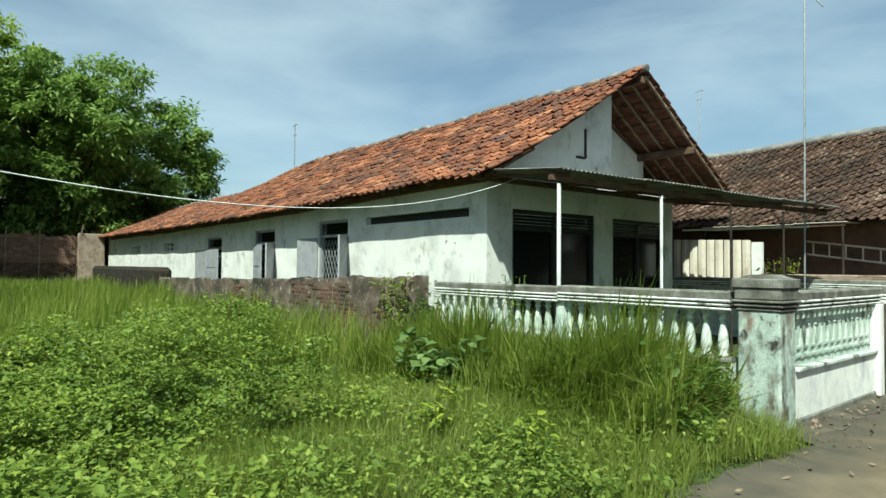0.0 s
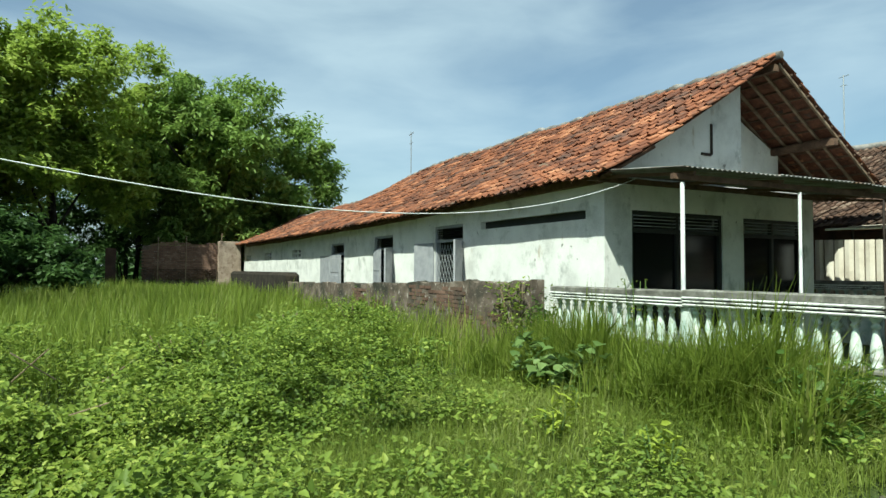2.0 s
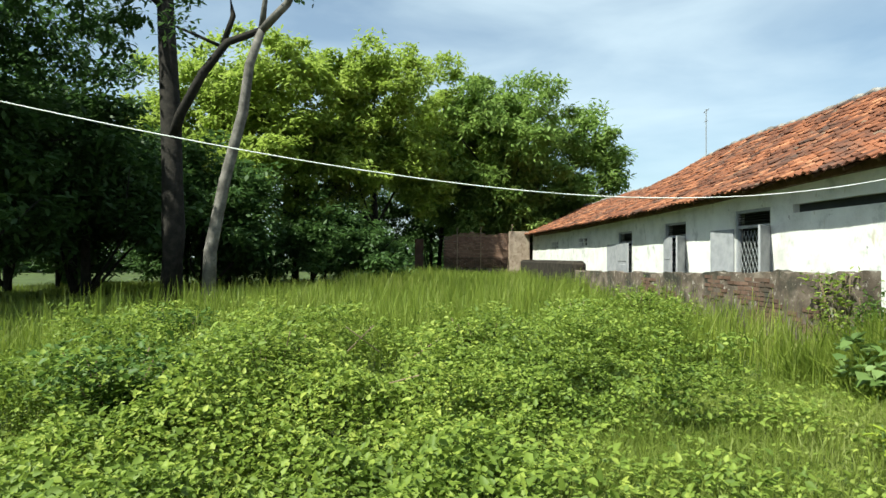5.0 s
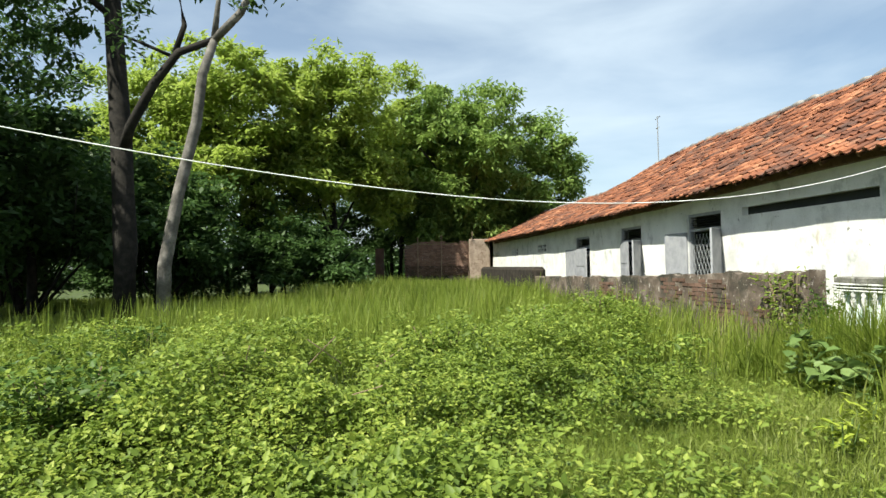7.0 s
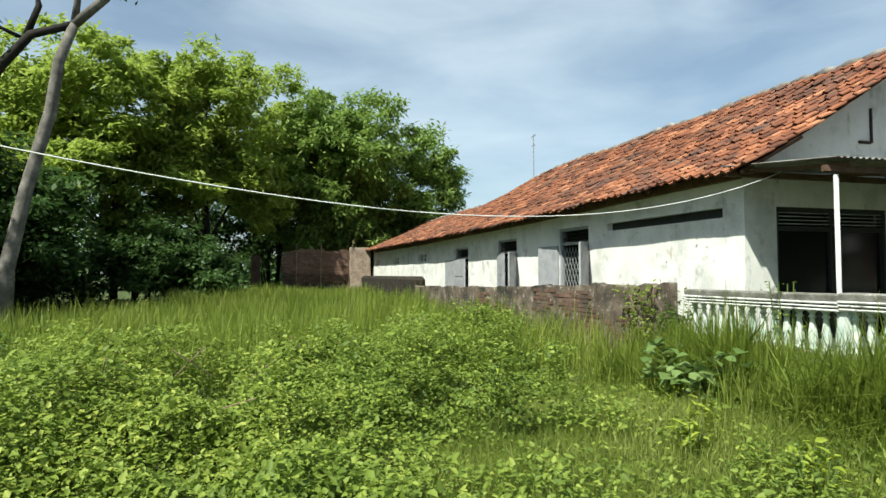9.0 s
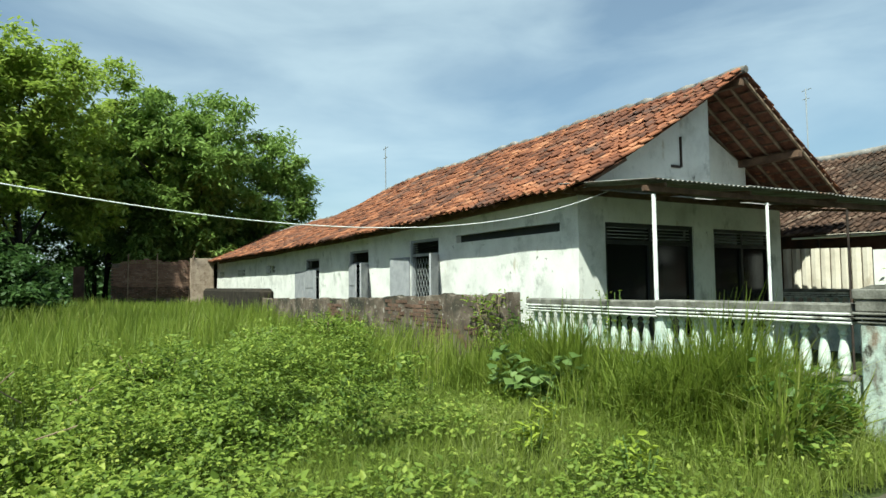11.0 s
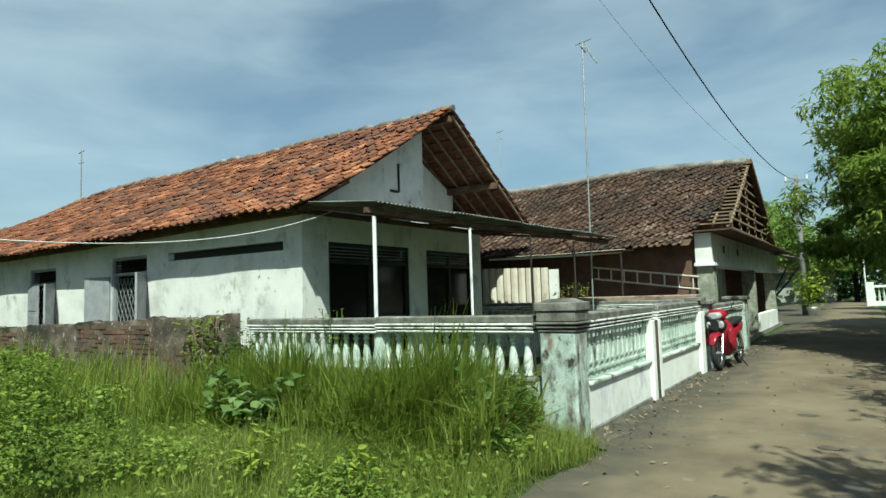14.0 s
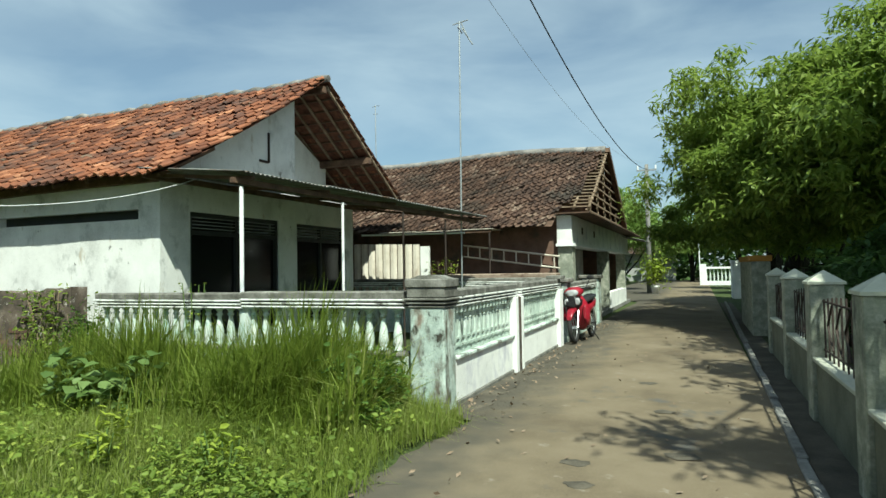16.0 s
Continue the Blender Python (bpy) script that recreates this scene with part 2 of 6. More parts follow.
M_SOIL = material("soil", [(0.028, 0.036, 0.011), (0.045, 0.062, 0.016), (0.06, 0.092, 0.022)], 1.2, 1.0, 0.6)
M_KERB = material("kerb_concrete", [(0.1, 0.097, 0.088), (0.2, 0.194, 0.178), (0.29, 0.28, 0.26)], 4, 0.95, 0.6)
# wall and pillar paints darkened to hold the shade on their lane side
M_RWALL = material("shade_toned_green_paint", [(0.08, 0.088, 0.064), (0.13, 0.14, 0.104), (0.18, 0.19, 0.145)], 2, 0.85, 0.3,
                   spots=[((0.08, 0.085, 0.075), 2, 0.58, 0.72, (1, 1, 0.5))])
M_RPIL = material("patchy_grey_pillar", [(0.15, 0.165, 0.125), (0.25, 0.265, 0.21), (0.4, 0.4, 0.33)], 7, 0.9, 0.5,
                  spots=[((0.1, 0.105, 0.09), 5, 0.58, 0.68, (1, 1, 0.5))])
M_RCAP = material("pale_cap", [(0.4, 0.408, 0.329), (0.512, 0.516, 0.42)], 4, 0.85, 0.3)
M_IRON = material("rusty_iron", [(0.02, 0.016, 0.014), (0.05, 0.035, 0.028)], 12, 0.8, 0.3)
M_STEEL = material("galvanised_steel", [(0.3, 0.32, 0.33), (0.45, 0.47, 0.48)], 8, 0.5, 0.1, metal=0.7)
M_SHEET = material("old_zinc_sheet", [(0.09, 0.088, 0.082), (0.17, 0.168, 0.16), (0.29, 0.285, 0.27)], 3, 0.6, 0.2, metal=0.3,
                   spots=[((0.12, 0.075, 0.05), 3, 0.52, 0.68, ONE)])
M_ASBESTOS = material("cream_corrugated_sheet", [(0.42, 0.37, 0.3), (0.56, 0.51, 0.43), (0.64, 0.6, 0.52)], 2, 0.9, 0.2,
                      spots=[((0.3, 0.24, 0.18), 4, 0.6, 0.74, (1, 1, 0.3))])
M_BARK_D = material("dark_bark", [(0.008, 0.007, 0.006), (0.018, 0.016, 0.013), (0.034, 0.029, 0.024)], 6, 0.95, 0.9)
M_BARK_L = material("pale_bark", [(0.06, 0.056, 0.05), (0.12, 0.112, 0.1), (0.22, 0.205, 0.185)], 4, 0.95, 0.7,
                    spots=[((0.06, 0.055, 0.05), 5, 0.58, 0.7, ONE)])


def leaf_mat(name, stops, tr=0.35, isl=0.5):
    return material(name, stops, 0.5, 0.55, 0.0, fine=5, island=isl, spec=0.3, translucent=tr)


L_GRASS = leaf_mat("tall_grass_blade", [(0.08, 0.12, 0.018), (0.148, 0.205, 0.028), (0.228, 0.291, 0.046), (0.331, 0.353, 0.103)], 0.5)
L_SHORT = leaf_mat("short_grass_blade", [(0.092, 0.135, 0.022), (0.162, 0.216, 0.037), (0.227, 0.281, 0.051), (0.302, 0.335, 0.108)], 0.5)
L_CREEP = leaf_mat("creeper_leaf", [(0.06, 0.105, 0.018), (0.14, 0.205, 0.034), (0.225, 0.3, 0.05), (0.36, 0.42, 0.085)], 0.45, 0.6)
L_YELLOW = leaf_mat("yellow_green_leaf", [(0.13, 0.19, 0.02), (0.22, 0.28, 0.03), (0.3, 0.36, 0.05)])
L_BROAD = leaf_mat("broad_weed_leaf", [(0.066, 0.121, 0.033), (0.121, 0.189, 0.049), (0.189, 0.265, 0.088)])
L_DARKWEED = leaf_mat("dark_weed_leaf", [(0.045, 0.088, 0.016), (0.075, 0.135, 0.024), (0.115, 0.185, 0.036)])
L_MANGO = leaf_mat("mango_leaf", [(0.07, 0.125, 0.028), (0.15, 0.235, 0.052), (0.24, 0.34, 0.08), (0.34, 0.44, 0.13)], 0.45, 0.36)
L_MANGO_Y = leaf_mat("mango_leaf_bright", [(0.075, 0.12, 0.022), (0.15, 0.22, 0.038), (0.245, 0.32, 0.06), (0.36, 0.41, 0.11)], 0.5, 0.38)
L_FEATHER = leaf_mat("feathery_leaf", [(0.12, 0.17, 0.03), (0.23, 0.31, 0.052), (0.34, 0.43, 0.085), (0.45, 0.52, 0.15)], 0.5, 0.36)
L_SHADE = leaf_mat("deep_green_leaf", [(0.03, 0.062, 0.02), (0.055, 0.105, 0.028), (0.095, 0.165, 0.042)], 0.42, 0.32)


# ---- building helpers ----
def part(name, bm, mat, parent=None, label=""):
    me = bpy.data.meshes.new(name)
    bm.to_mesh(me)
    bm.free()
    me.materials.append(mat)
    ob = new(name, me)
    if parent:
        ob.parent = parent
    if label:
        ob["label"] = label
    return ob


def raw(name, verts, faces, mat, parent=None, label="", smooth=False):
    """One mesh from numpy arrays: verts (n, 3), faces (m, k)."""
    me = bpy.data.meshes.new(name)
    verts = np.asarray(verts, dtype=np.float32)
    faces = np.asarray(faces, dtype=np.int32)
    k = faces.shape[1]
    me.vertices.add(len(verts))
    me.vertices.foreach_set("co", verts.ravel())
    me.loops.add(faces.size)
    me.loops.foreach_set("vertex_index", faces.ravel())
    me.polygons.add(len(faces))
    me.polygons.foreach_set("loop_start", np.arange(0, faces.size, k, dtype=np.int32))
    me.polygons.foreach_set("loop_total", np.full(len(faces), k, dtype=np.int32))
    if smooth:
        me.polygons.foreach_set("use_smooth", np.ones(len(faces), dtype=bool))
    me.update(calc_edges=True)
    me.materials.append(mat)
    ob = new(name, me)
    if parent:
        ob.parent = parent
    if label:
        ob["label"] = label
    return ob


def empty(name, label, category, group="", kind="", at=(0, 0, 0)):
    ob = new(name)
    ob.location = at
    ob.empty_display_size = 0.2
    return tagged(ob, label, category, group, kind)


def box(bm, x0, x1, y0, y1, z0, z1, bevel=0.0):
    r = bmesh.ops.create_cube(bm, size=1.0)
    vs = r["verts"]
    bmesh.ops.scale(bm, vec=(abs(x1 - x0), abs(y1 - y0), abs(z1 - z0)), verts=vs)
    bmesh.ops.translate(bm, vec=((x0 + x1) / 2, (y0 + y1) / 2, (z0 + z1) / 2), verts=vs)
    if bevel:
        es = {e for v in vs for e in v.link_edges}
        bmesh.ops.bevel(bm, geom=list(es), offset=bevel, segments=1, affect="EDGES")
    return bm


def boxes(*dims, bevel=0.0):
    bm = bmesh.new()
    for d in dims:
        box(bm, *d, bevel=bevel)
    return bm


def bar(bm, a, b, w, h=None, sides=4):
    """A straight bar from a to b of width w (or a rod with more sides)."""
    a, b = Vector(a), Vector(b)
    d = b - a
    q = d.to_track_quat("Z", "Y").to_matrix().to_4x4()
    r = bmesh.ops.create_cone(bm, cap_ends=True, segments=sides, radius1=w / 2 * (1.414 if sides == 4 else 1), radius2=w / 2 * (1.414 if sides == 4 else 1), depth=d.length)
    vs = r["verts"]
    turn = pose(0, 0, 0, 0, 0, 45) if sides == 4 else Matrix()
    bmesh.ops.transform(bm, matrix=Matrix.Translation((a + b) / 2) @ q @ Matrix.Diagonal((1, (h or w) / w, 1, 1)) @ turn, verts=vs)
    return bm


def bars(rows, w, sides=4, h=None):
    bm = bmesh.new()
    for a, b in rows:
        bar(bm, a, b, w, h, sides)
    return bm


def tube(points, radii, sides=8):
    """A tapering tube through points."""
    bm = bmesh.new()
    rings = []
    pts = [Vector(p) for p in points]
    for k, p in enumerate(pts):
        d = (pts[min(k + 1, len(pts) - 1)] - pts[max(k - 1, 0)]).normalized()
        q = d.to_track_quat("Z", "Y")
        rings.append([bm.verts.new(p + q @ Vector((radii[k] * math.cos(2 * math.pi * s / sides), radii[k] * math.sin(2 * math.pi * s / sides), 0))) for s in range(sides)])
    for r0, r1 in zip(rings, rings[1:]):
        for s in range(sides):
            f = bm.faces.new((r0[s], r0[(s + 1) % sides], r1[(s + 1) % sides], r1[s]))
            f.smooth = True
    bm.faces.new(rings[0][::-1])
    bm.faces.new(rings[-1])
    return bm


def lathe(profile, sides=10):
    bm = bmesh.new()
    rings = [[bm.verts.new((r * math.cos(2 * math.pi * s / sides), r * math.sin(2 * math.pi * s / sides), z)) for s in range(sides)] for r, z in profile]
    for r0, r1 in zip(rings, rings[1:]):
        for s in range(sides):
            f = bm.faces.new((r0[s], r0[(s + 1) % sides], r1[(s + 1) % sides], r1[s]))
            f.smooth = True
    bm.faces.new(rings[0][::-1])
    bm.faces.new(rings[-1])
    return bm


def prism(outline, axis, a, b):
    """An outline of 2D points drawn out along an axis from a to b."""
    bm = bmesh.new()
    put = {"x": lambda u, v, w: (w, u, v), "y": lambda u, v, w: (u, w, v), "z": lambda u, v, w: (u, v, w)}[axis]
    r0 = [bm.verts.new(put(u, v, a)) for u, v in outline]
    r1 = [bm.verts.new(put(u, v, b)) for u, v in outline]
    n = len(outline)
    bm.faces.new(r0)
    bm.faces.new(r1)
    for k in range(n):
        bm.faces.new((r0[k], r0[(k + 1) % n], r1[(k + 1) % n], r1[k]))
    bmesh.ops.recalc_face_normals(bm, faces=bm.faces)
    return bm


rng = np.random.default_rng(7)


def leaves(centres, normals_up, length, width, seed, droop=0.35, up=0.25, curl=0.12):
    """Arrays of many small pointed leaves (two bent quads each) at the centres, turned at random."""
    g = np.random.default_rng(seed)
    n = len(centres)
    a = g.uniform(0, 2 * np.pi, n)
    tilt = g.normal(up, 0.45, n) - droop
    d = np.stack([np.cos(a) * np.cos(tilt), np.sin(a) * np.cos(tilt), np.sin(tilt)], 1)
    side = np.cross(d, g.normal(0, 0.35, (n, 3)) + [0, 0, 1])
    side /= np.linalg.norm(side, axis=1)[:, None] + 1e-9
    nor = np.cross(side, d)
    ln = (length * g.uniform(0.65, 1.25, n))[:, None]
    wd = (width * g.uniform(0.7, 1.2, n))[:, None]
    p0 = centres
    mid = centres + d * ln * 0.5
    tip = centres + d * ln - nor * ln * curl * 1.5
    v = np.stack([p0, mid + side * wd / 2 - nor * ln * curl * 0.2, tip, mid - side * wd / 2 - nor * ln * curl * 0.2], 1).reshape(-1, 3)
    f = np.arange(n * 4).reshape(-1, 4)
    return v, f


# ---- ground and lane ----
LANE_L, LANE_R = -2.1, 0.66


def ground_z(x, y):
    """Height of the empty plot: a little uneven."""
    return 0.06 * np.sin(x * 0.7 + 1.0) * np.cos(y * 0.6) + 0.04 * np.sin(x * 1.9 + y * 1.3)


def build_ground():
    nx = np.concatenate([np.linspace(-900, -60, 12), np.linspace(-55, -2.5, 106), [-2.3, -2.0]])
    nx = np.concatenate([nx, np.linspace(0.9, 40, 30), np.linspace(60, 900, 10)])
    ny = np.concatenate([np.linspace(-900, -45, 12), np.linspace(-40, 60, 180), np.linspace(75, 900, 12)])
    X, Y = np.meshgrid(nx, ny, indexing="ij")
    near = np.clip((-2.35 - X) / 1.2, 0, 1) * np.clip((60 + X) / 10, 0, 1) * np.clip((5.4 - Y) / 1.0, 0, 1) * np.clip((Y + 40) / 8, 0, 1)
    Z = ground_z(X, Y) * near - 0.02
    v = np.stack([X, Y, Z], -1).reshape(-1, 3)
    i = np.arange(len(nx) * len(ny)).reshape(len(nx), len(ny))
    f = np.stack([i[:-1, :-1], i[1:, :-1], i[1:, 1:], i[:-1, 1:]], -1).reshape(-1, 4)
    tagged(raw("ground", v, f, M_SOIL, smooth=True), "dark soil under grass and weeds around the houses", "ground", kind="structure")


def build_lane():
    ys = np.concatenate([np.linspace(-40, -4, 19), np.linspace(-3.8, 20, 120), np.linspace(21, 75, 40)])
    g = np.random.default_rng(3)
    left = LANE_L + g.normal(0, 0.03, len(ys)) + np.where(ys > 5.7, -0.25, 0.06 * np.sin(ys * 1.3)) - 2.6 * np.clip((ys - 27.4) / 1.5, 0, 1)
    cols = []
    for s in np.linspace(0, 1, 9):
        x = left + (LANE_R - left) * s
        cols.append(np.stack([x, ys, 0.012 + 0.03 * np.sin(np.pi * s) + 0 * ys], 1))
    v = np.concatenate(cols)
    n = len(ys)
    i = np.arange(9 * n).reshape(9, n)
    f = np.stack([i[:-1, :-1], i[1:, :-1], i[1:, 1:], i[:-1, 1:]], -1).reshape(-1, 4)
    tagged(raw("road", v, f, M_ROAD, smooth=True), "worn grey-brown asphalt lane between garden walls", "road", kind="structure")


def lane_z(x):
    """Crown of the asphalt beside the garden wall."""
    return 0.012 + 0.03 * np.sin(np.pi * np.clip((x + 2.35) / (LANE_R + 2.35), 0, 1))


def build_verge():
    """Dusty gravel strip between the asphalt and the garden wall, thinning out over the asphalt."""
    g = np.random.default_rng(8)
    ys = np.linspace(5.4, 19, 110)
    e = -2.13 + 0.05 * np.sin(ys * 2.1) + 0.04 * np.sin(ys * 5.3) + g.normal(0, 0.02, len(ys))
    cols = [np.stack([x, ys, lane_z(x) + lift], 1) for x, lift in ((np.full_like(ys, -2.37), 0.012), (e * 0.5 - 1.18, 0.01), (e, 0.004))]
    v = np.concatenate(cols)
    n = len(ys)
    i = np.arange(3 * n).reshape(3, n)
    f = np.stack([i[:-1, :-1], i[1:, :-1], i[1:, 1:], i[:-1, 1:]], -1).reshape(-1, 4)
    tagged(raw("verge", v, f, M_ROAD_EDGE, smooth=True), "dusty gravel strip along the garden wall", "verge", kind="structure")
    n = 3400
    x = -2.33 + g.exponential(0.2, n)
    y = g.uniform(5.6, 18, n)
    far = (x > -1.2)
    x[far] = g.uniform(-2.0, 0.6, far.sum())
    y[far] = g.uniform(2.6, 18, far.sum())
    r = (0.006 + 0.012 * g.uniform(0, 1, n) ** 3)[:, None]
    c = np.stack([x, y, lane_z(x) + 0.002], 1)
    a = g.uniform(0, 2 * np.pi, n)
    ring4 = [c + r * np.stack([np.cos(a + k * np.pi / 2), np.sin(a + k * np.pi / 2), 0 * a], 1) * g.uniform(0.6, 1.3, (n, 1)) for k in range(4)]
    tip = c + np.stack([0 * a, 0 * a, r[:, 0] * 0.8], 1)
    v = np.stack(ring4 + [tip], 1).reshape(-1, 3)
    k = np.arange(n)[:, None] * 5
    f = np.concatenate([k + [0, 1, 4], k + [1, 2, 4], k + [2, 3, 4], k + [3, 0, 4]], 1).reshape(-1, 3)
    tagged(raw("gravel", v, f, M_ROAD), "loose gravel and grit along the edge of the lane", "gravel", kind="stuff")


build_ground()
build_lane()
build_verge()

# ---- the white house ----
FX, SY, NY, BX = -7.18, 6.79, 12.23, -34.2      # front, side, far side and back faces of its walls
RIDGE_Y, VERGE_X = 10.3, -6.6


def ridge_z(x):
    return float(np.interp(x, [-37, -25.5, -19.6, -12, -6], [4.44, 4.47, 5.06, 5.1, 5.15])) + 0.025 * math.sin(x * 1.7)


def eave_z(x):
    return float(np.interp(x, [-36, -22, -17, -13.5, -9, -6.4], [2.68, 2.66, 2.67, 2.71, 2.80, 2.84])) + 0.012 * math.sin(x * 2.9)


EAVE_Y = 6.35


def roof_near(x, u):
    """A point of the near slope: u from 0 at the ridge to 1 at the eave; the foot is a little flatter."""
    y = RIDGE_Y + (EAVE_Y - RIDGE_Y) * u
    z = ridge_z(x) + (eave_z(x) - ridge_z(x)) * (u * 1.06 - 0.06 * u * u)
    return Vector((x, y, z - 0.04 * math.sin(math.pi * u)))


def roof_far(x, u):
    y = RIDGE_Y + (13.8 - RIDGE_Y) * u
    return Vector((x, y, ridge_z(x) + (2.95 - ridge_z(x)) * u))


def tile_shape(w, l, t=0.02, rise=0.04):
    """A clay tile: a shallow S across its width, with thickness; it hangs down along -v."""
    prof = [(-0.5, 0.0), (-0.25, -0.35), (0.05, 0.0), (0.28, 1.0), (0.5, 0.35)]
    vs, fs = [], []
    for zoff in (0.0, -t):
        for v, lift in ((0.0, 0.0), (-l, 0.03)):
            for u, h in prof:
                vs.append((u * w * 1.08, v, h * rise + zoff + lift))
    n = len(prof)
    for k in range(n - 1):
        fs.append((k, n + k, n + k + 1, k + 1))
        fs.append((2 * n + k, 2 * n + k + 1, 3 * n + k + 1, 3 * n + k))
        fs.append((n + k, 3 * n + k, 3 * n + k + 1, n + k + 1))
    fs += [(0, 2 * n, 3 * n, n), (n - 1, 2 * n - 1, 4 * n - 1, 3 * n - 1)]
    return np.array(vs), np.array(fs)


def tiled_slope(surface, x0, x1, rows, w, seed, parent, mat, mat_piece, singles, skip=None, name="roof_tiles"):
    """Lays tiles over a slope; those for which singles(x, row) holds become parts of their own, the rest one mesh."""
    g = np.random.default_rng(seed)
    tv, tf = tile_shape(w, 1.0)
    one = None
    allv, allf, count = [], [], 0
    cols = int(round((x1 - x0) / w))
    for r in range(rows):
        shift = 0.0
        for c in range(cols):
            x = x0 + (c + 0.5) * w + shift
            if skip and skip(x, r, g):
                continue
            u0, u1 = r / rows, (r + 1) / rows
            a, b = surface(x, u0), surface(x, u1)
            e = surface(x + 0.05, u0) - a
            down = b - a
            ln = down.length * 1.22
            yv = -down.normalized()
            xv = (e - e.dot(yv) * yv).normalized()
            zv = xv.cross(yv)
            if zv.z < 0:
                xv, zv = -xv, -zv
            a = a + zv * (0.03 + g.normal(0, 0.009)) + xv * g.normal(0, 0.008)
            turn = Matrix.Rotation(g.normal(0, 0.035), 3, "Z") @ Matrix.Rotation(g.normal(0, 0.024), 3, "X")
            rot = Matrix((xv, yv, zv)).transposed() @ turn
            m = rot.to_4x4()
            m.translation = a
            m = m @ Matrix.Diagonal((1, ln, 1, 1))
            if singles(x, r):
                if one is None:
                    one = bpy.data.meshes.new("roof_tile")
                    one.from_pydata([tuple(p) for p in tv], [], [tuple(int(i) for i in f) for f in tf])
                    one.materials.append(mat_piece)
                ob = new("roof_tile", one)
                ob.parent, ob.matrix_basis = parent, m
            else:
                mm = np.array(m)
                allv.append(tv @ mm[:3, :3].T + mm[:3, 3])
                allf.append(tf + count)
                count += len(tv)
    if allv:
        tagged(raw(name, np.concatenate(allv), np.concatenate(allf), mat, parent), kind="stuff")


def wall_with_holes(plane, pos, thick, a0, a1, z0, top, holes):
    """A wall in the plane x=pos or y=pos (its outer face), from a0 to a1, cut into blocks round its openings; top(a) gives its height."""
    bm = bmesh.new()
    cuts = sorted({a0, a1, *[h[0] for h in holes], *[h[1] for h in holes]})
    for s, e in zip(cuts, cuts[1:]):
        inside = sorted([h for h in holes if h[0] <= s + 1e-6 and h[1] >= e - 1e-6], key=lambda h: h[2])
        z = z0
        spans = []
        for h in inside:
            spans.append((z, h[2], False))
            z = h[3]
        spans.append((z, None, True))
        for lo, hi, last in spans:
            zs, ze = (top(s), top(e)) if last else (hi, hi)
            if not last and hi - lo < 0.01:
                continue
            pts = [(s, lo), (e, lo), (e, ze), (s, zs)]
            if plane == "x":
                o = [[bm.verts.new((pos - d, p, q)) for p, q in pts] for d in (0, thick)]
            else:
                o = [[bm.verts.new((p, pos + d, q)) for p, q in pts] for d in (0, thick)]
            bm.faces.new(o[0])
            bm.faces.new(o[1][::-1])
            for k in range(4):
                bm.faces.new((o[0][k], o[1][k], o[1][(k + 1) % 4], o[0][(k + 1) % 4]))
    bmesh.ops.remove_doubles(bm, verts=bm.verts, dist=0.0005)
    bmesh.ops.recalc_face_normals(bm, faces=bm.faces)
    return bm


house = empty("house", "long white plastered village house with a sagging orange clay-tile roof", "house")

# side windows: x0, x1, sill, head, transom
SIDE_WIN = [(-12.72, -11.42, 0.75, 2.43, 2.06), (-16.32, -15.03, 0.72, 2.36, 1.98), (-20.06, -18.76, 0.68, 2.28, 1.9)]
VENTS = [(-24.8, -23.6, 1.93, 2.2), (-29.5, -28.3, 1.9, 2.17), (-33.6, -32.5, 1.88, 2.15)]
STRIP = (-10.72, -7.6, 2.26, 2.41)
FRONT_WIN = [(7.37, 9.55, 0.45, 2.40, 2.05), (10.11, 11.9, 0.45, 2.38, 2.04)]


def near_top(x):
    p = roof_near(x, (RIDGE_Y - SY) / (RIDGE_Y - EAVE_Y))
    return p.z - 0.1


holes = [(w[0], w[1], w[2], w[3]) for w in SIDE_WIN] + VENTS + [STRIP]
part("side_wall", wall_with_holes("y", SY, 0.22, BX, FX - 0.22, 0, near_top, holes), M_WALL, house, "patched white limewashed side wall")
gable_l = lambda y: roof_near(-7.2, (RIDGE_Y - y) / (RIDGE_Y - EAVE_Y)).z - 0.1
gable_r = lambda y: min(roof_far(-7.2, (y - RIDGE_Y) / (13.8 - RIDGE_Y)).z, roof_near(-7.2, (RIDGE_Y - y) / (RIDGE_Y - EAVE_Y)).z) - 0.14
SLOT = (8.98, 9.28, 3.42, 3.99)
part("front_wall", wall_with_holes("x", FX, 0.22, SY, 10.07, 0, gable_l, [(w[0], w[1], w[2], w[3]) for w in FRONT_WIN[:1]]), M_WALL, house, "white front wall with its gable")
part("front_wall", wall_with_holes("x", FX, 0.22, 10.075, NY, 0, lambda y: 2.98, [(w[0], w[1], w[2], w[3]) for w in FRONT_WIN[1:]]), M_WALL, house)
part("gable_wall", wall_with_holes("x", FX - 0.7, 0.2, 10.075, NY, 2.9, gable_r, []), M_WALL, house, "white gable wall set back under the far slope")
part("gable_return", boxes((FX - 0.9, FX - 0.225, 10.0, 10.07, 2.99, gable_l(10.07) - 0.12)), M_WALL, house)
part("far_wall", boxes((BX, FX - 0.23, NY - 0.2, NY, 0, 2.95)), M_WALL, house)
part("back_wall", boxes((BX, BX + 0.2, SY + 0.23, NY - 0.21, 0, 2.45)), M_WALL, house)
# added interior in darker tones, standing for the dim rooms behind the louvres
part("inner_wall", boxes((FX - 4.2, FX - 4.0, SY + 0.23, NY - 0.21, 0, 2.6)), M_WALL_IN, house)
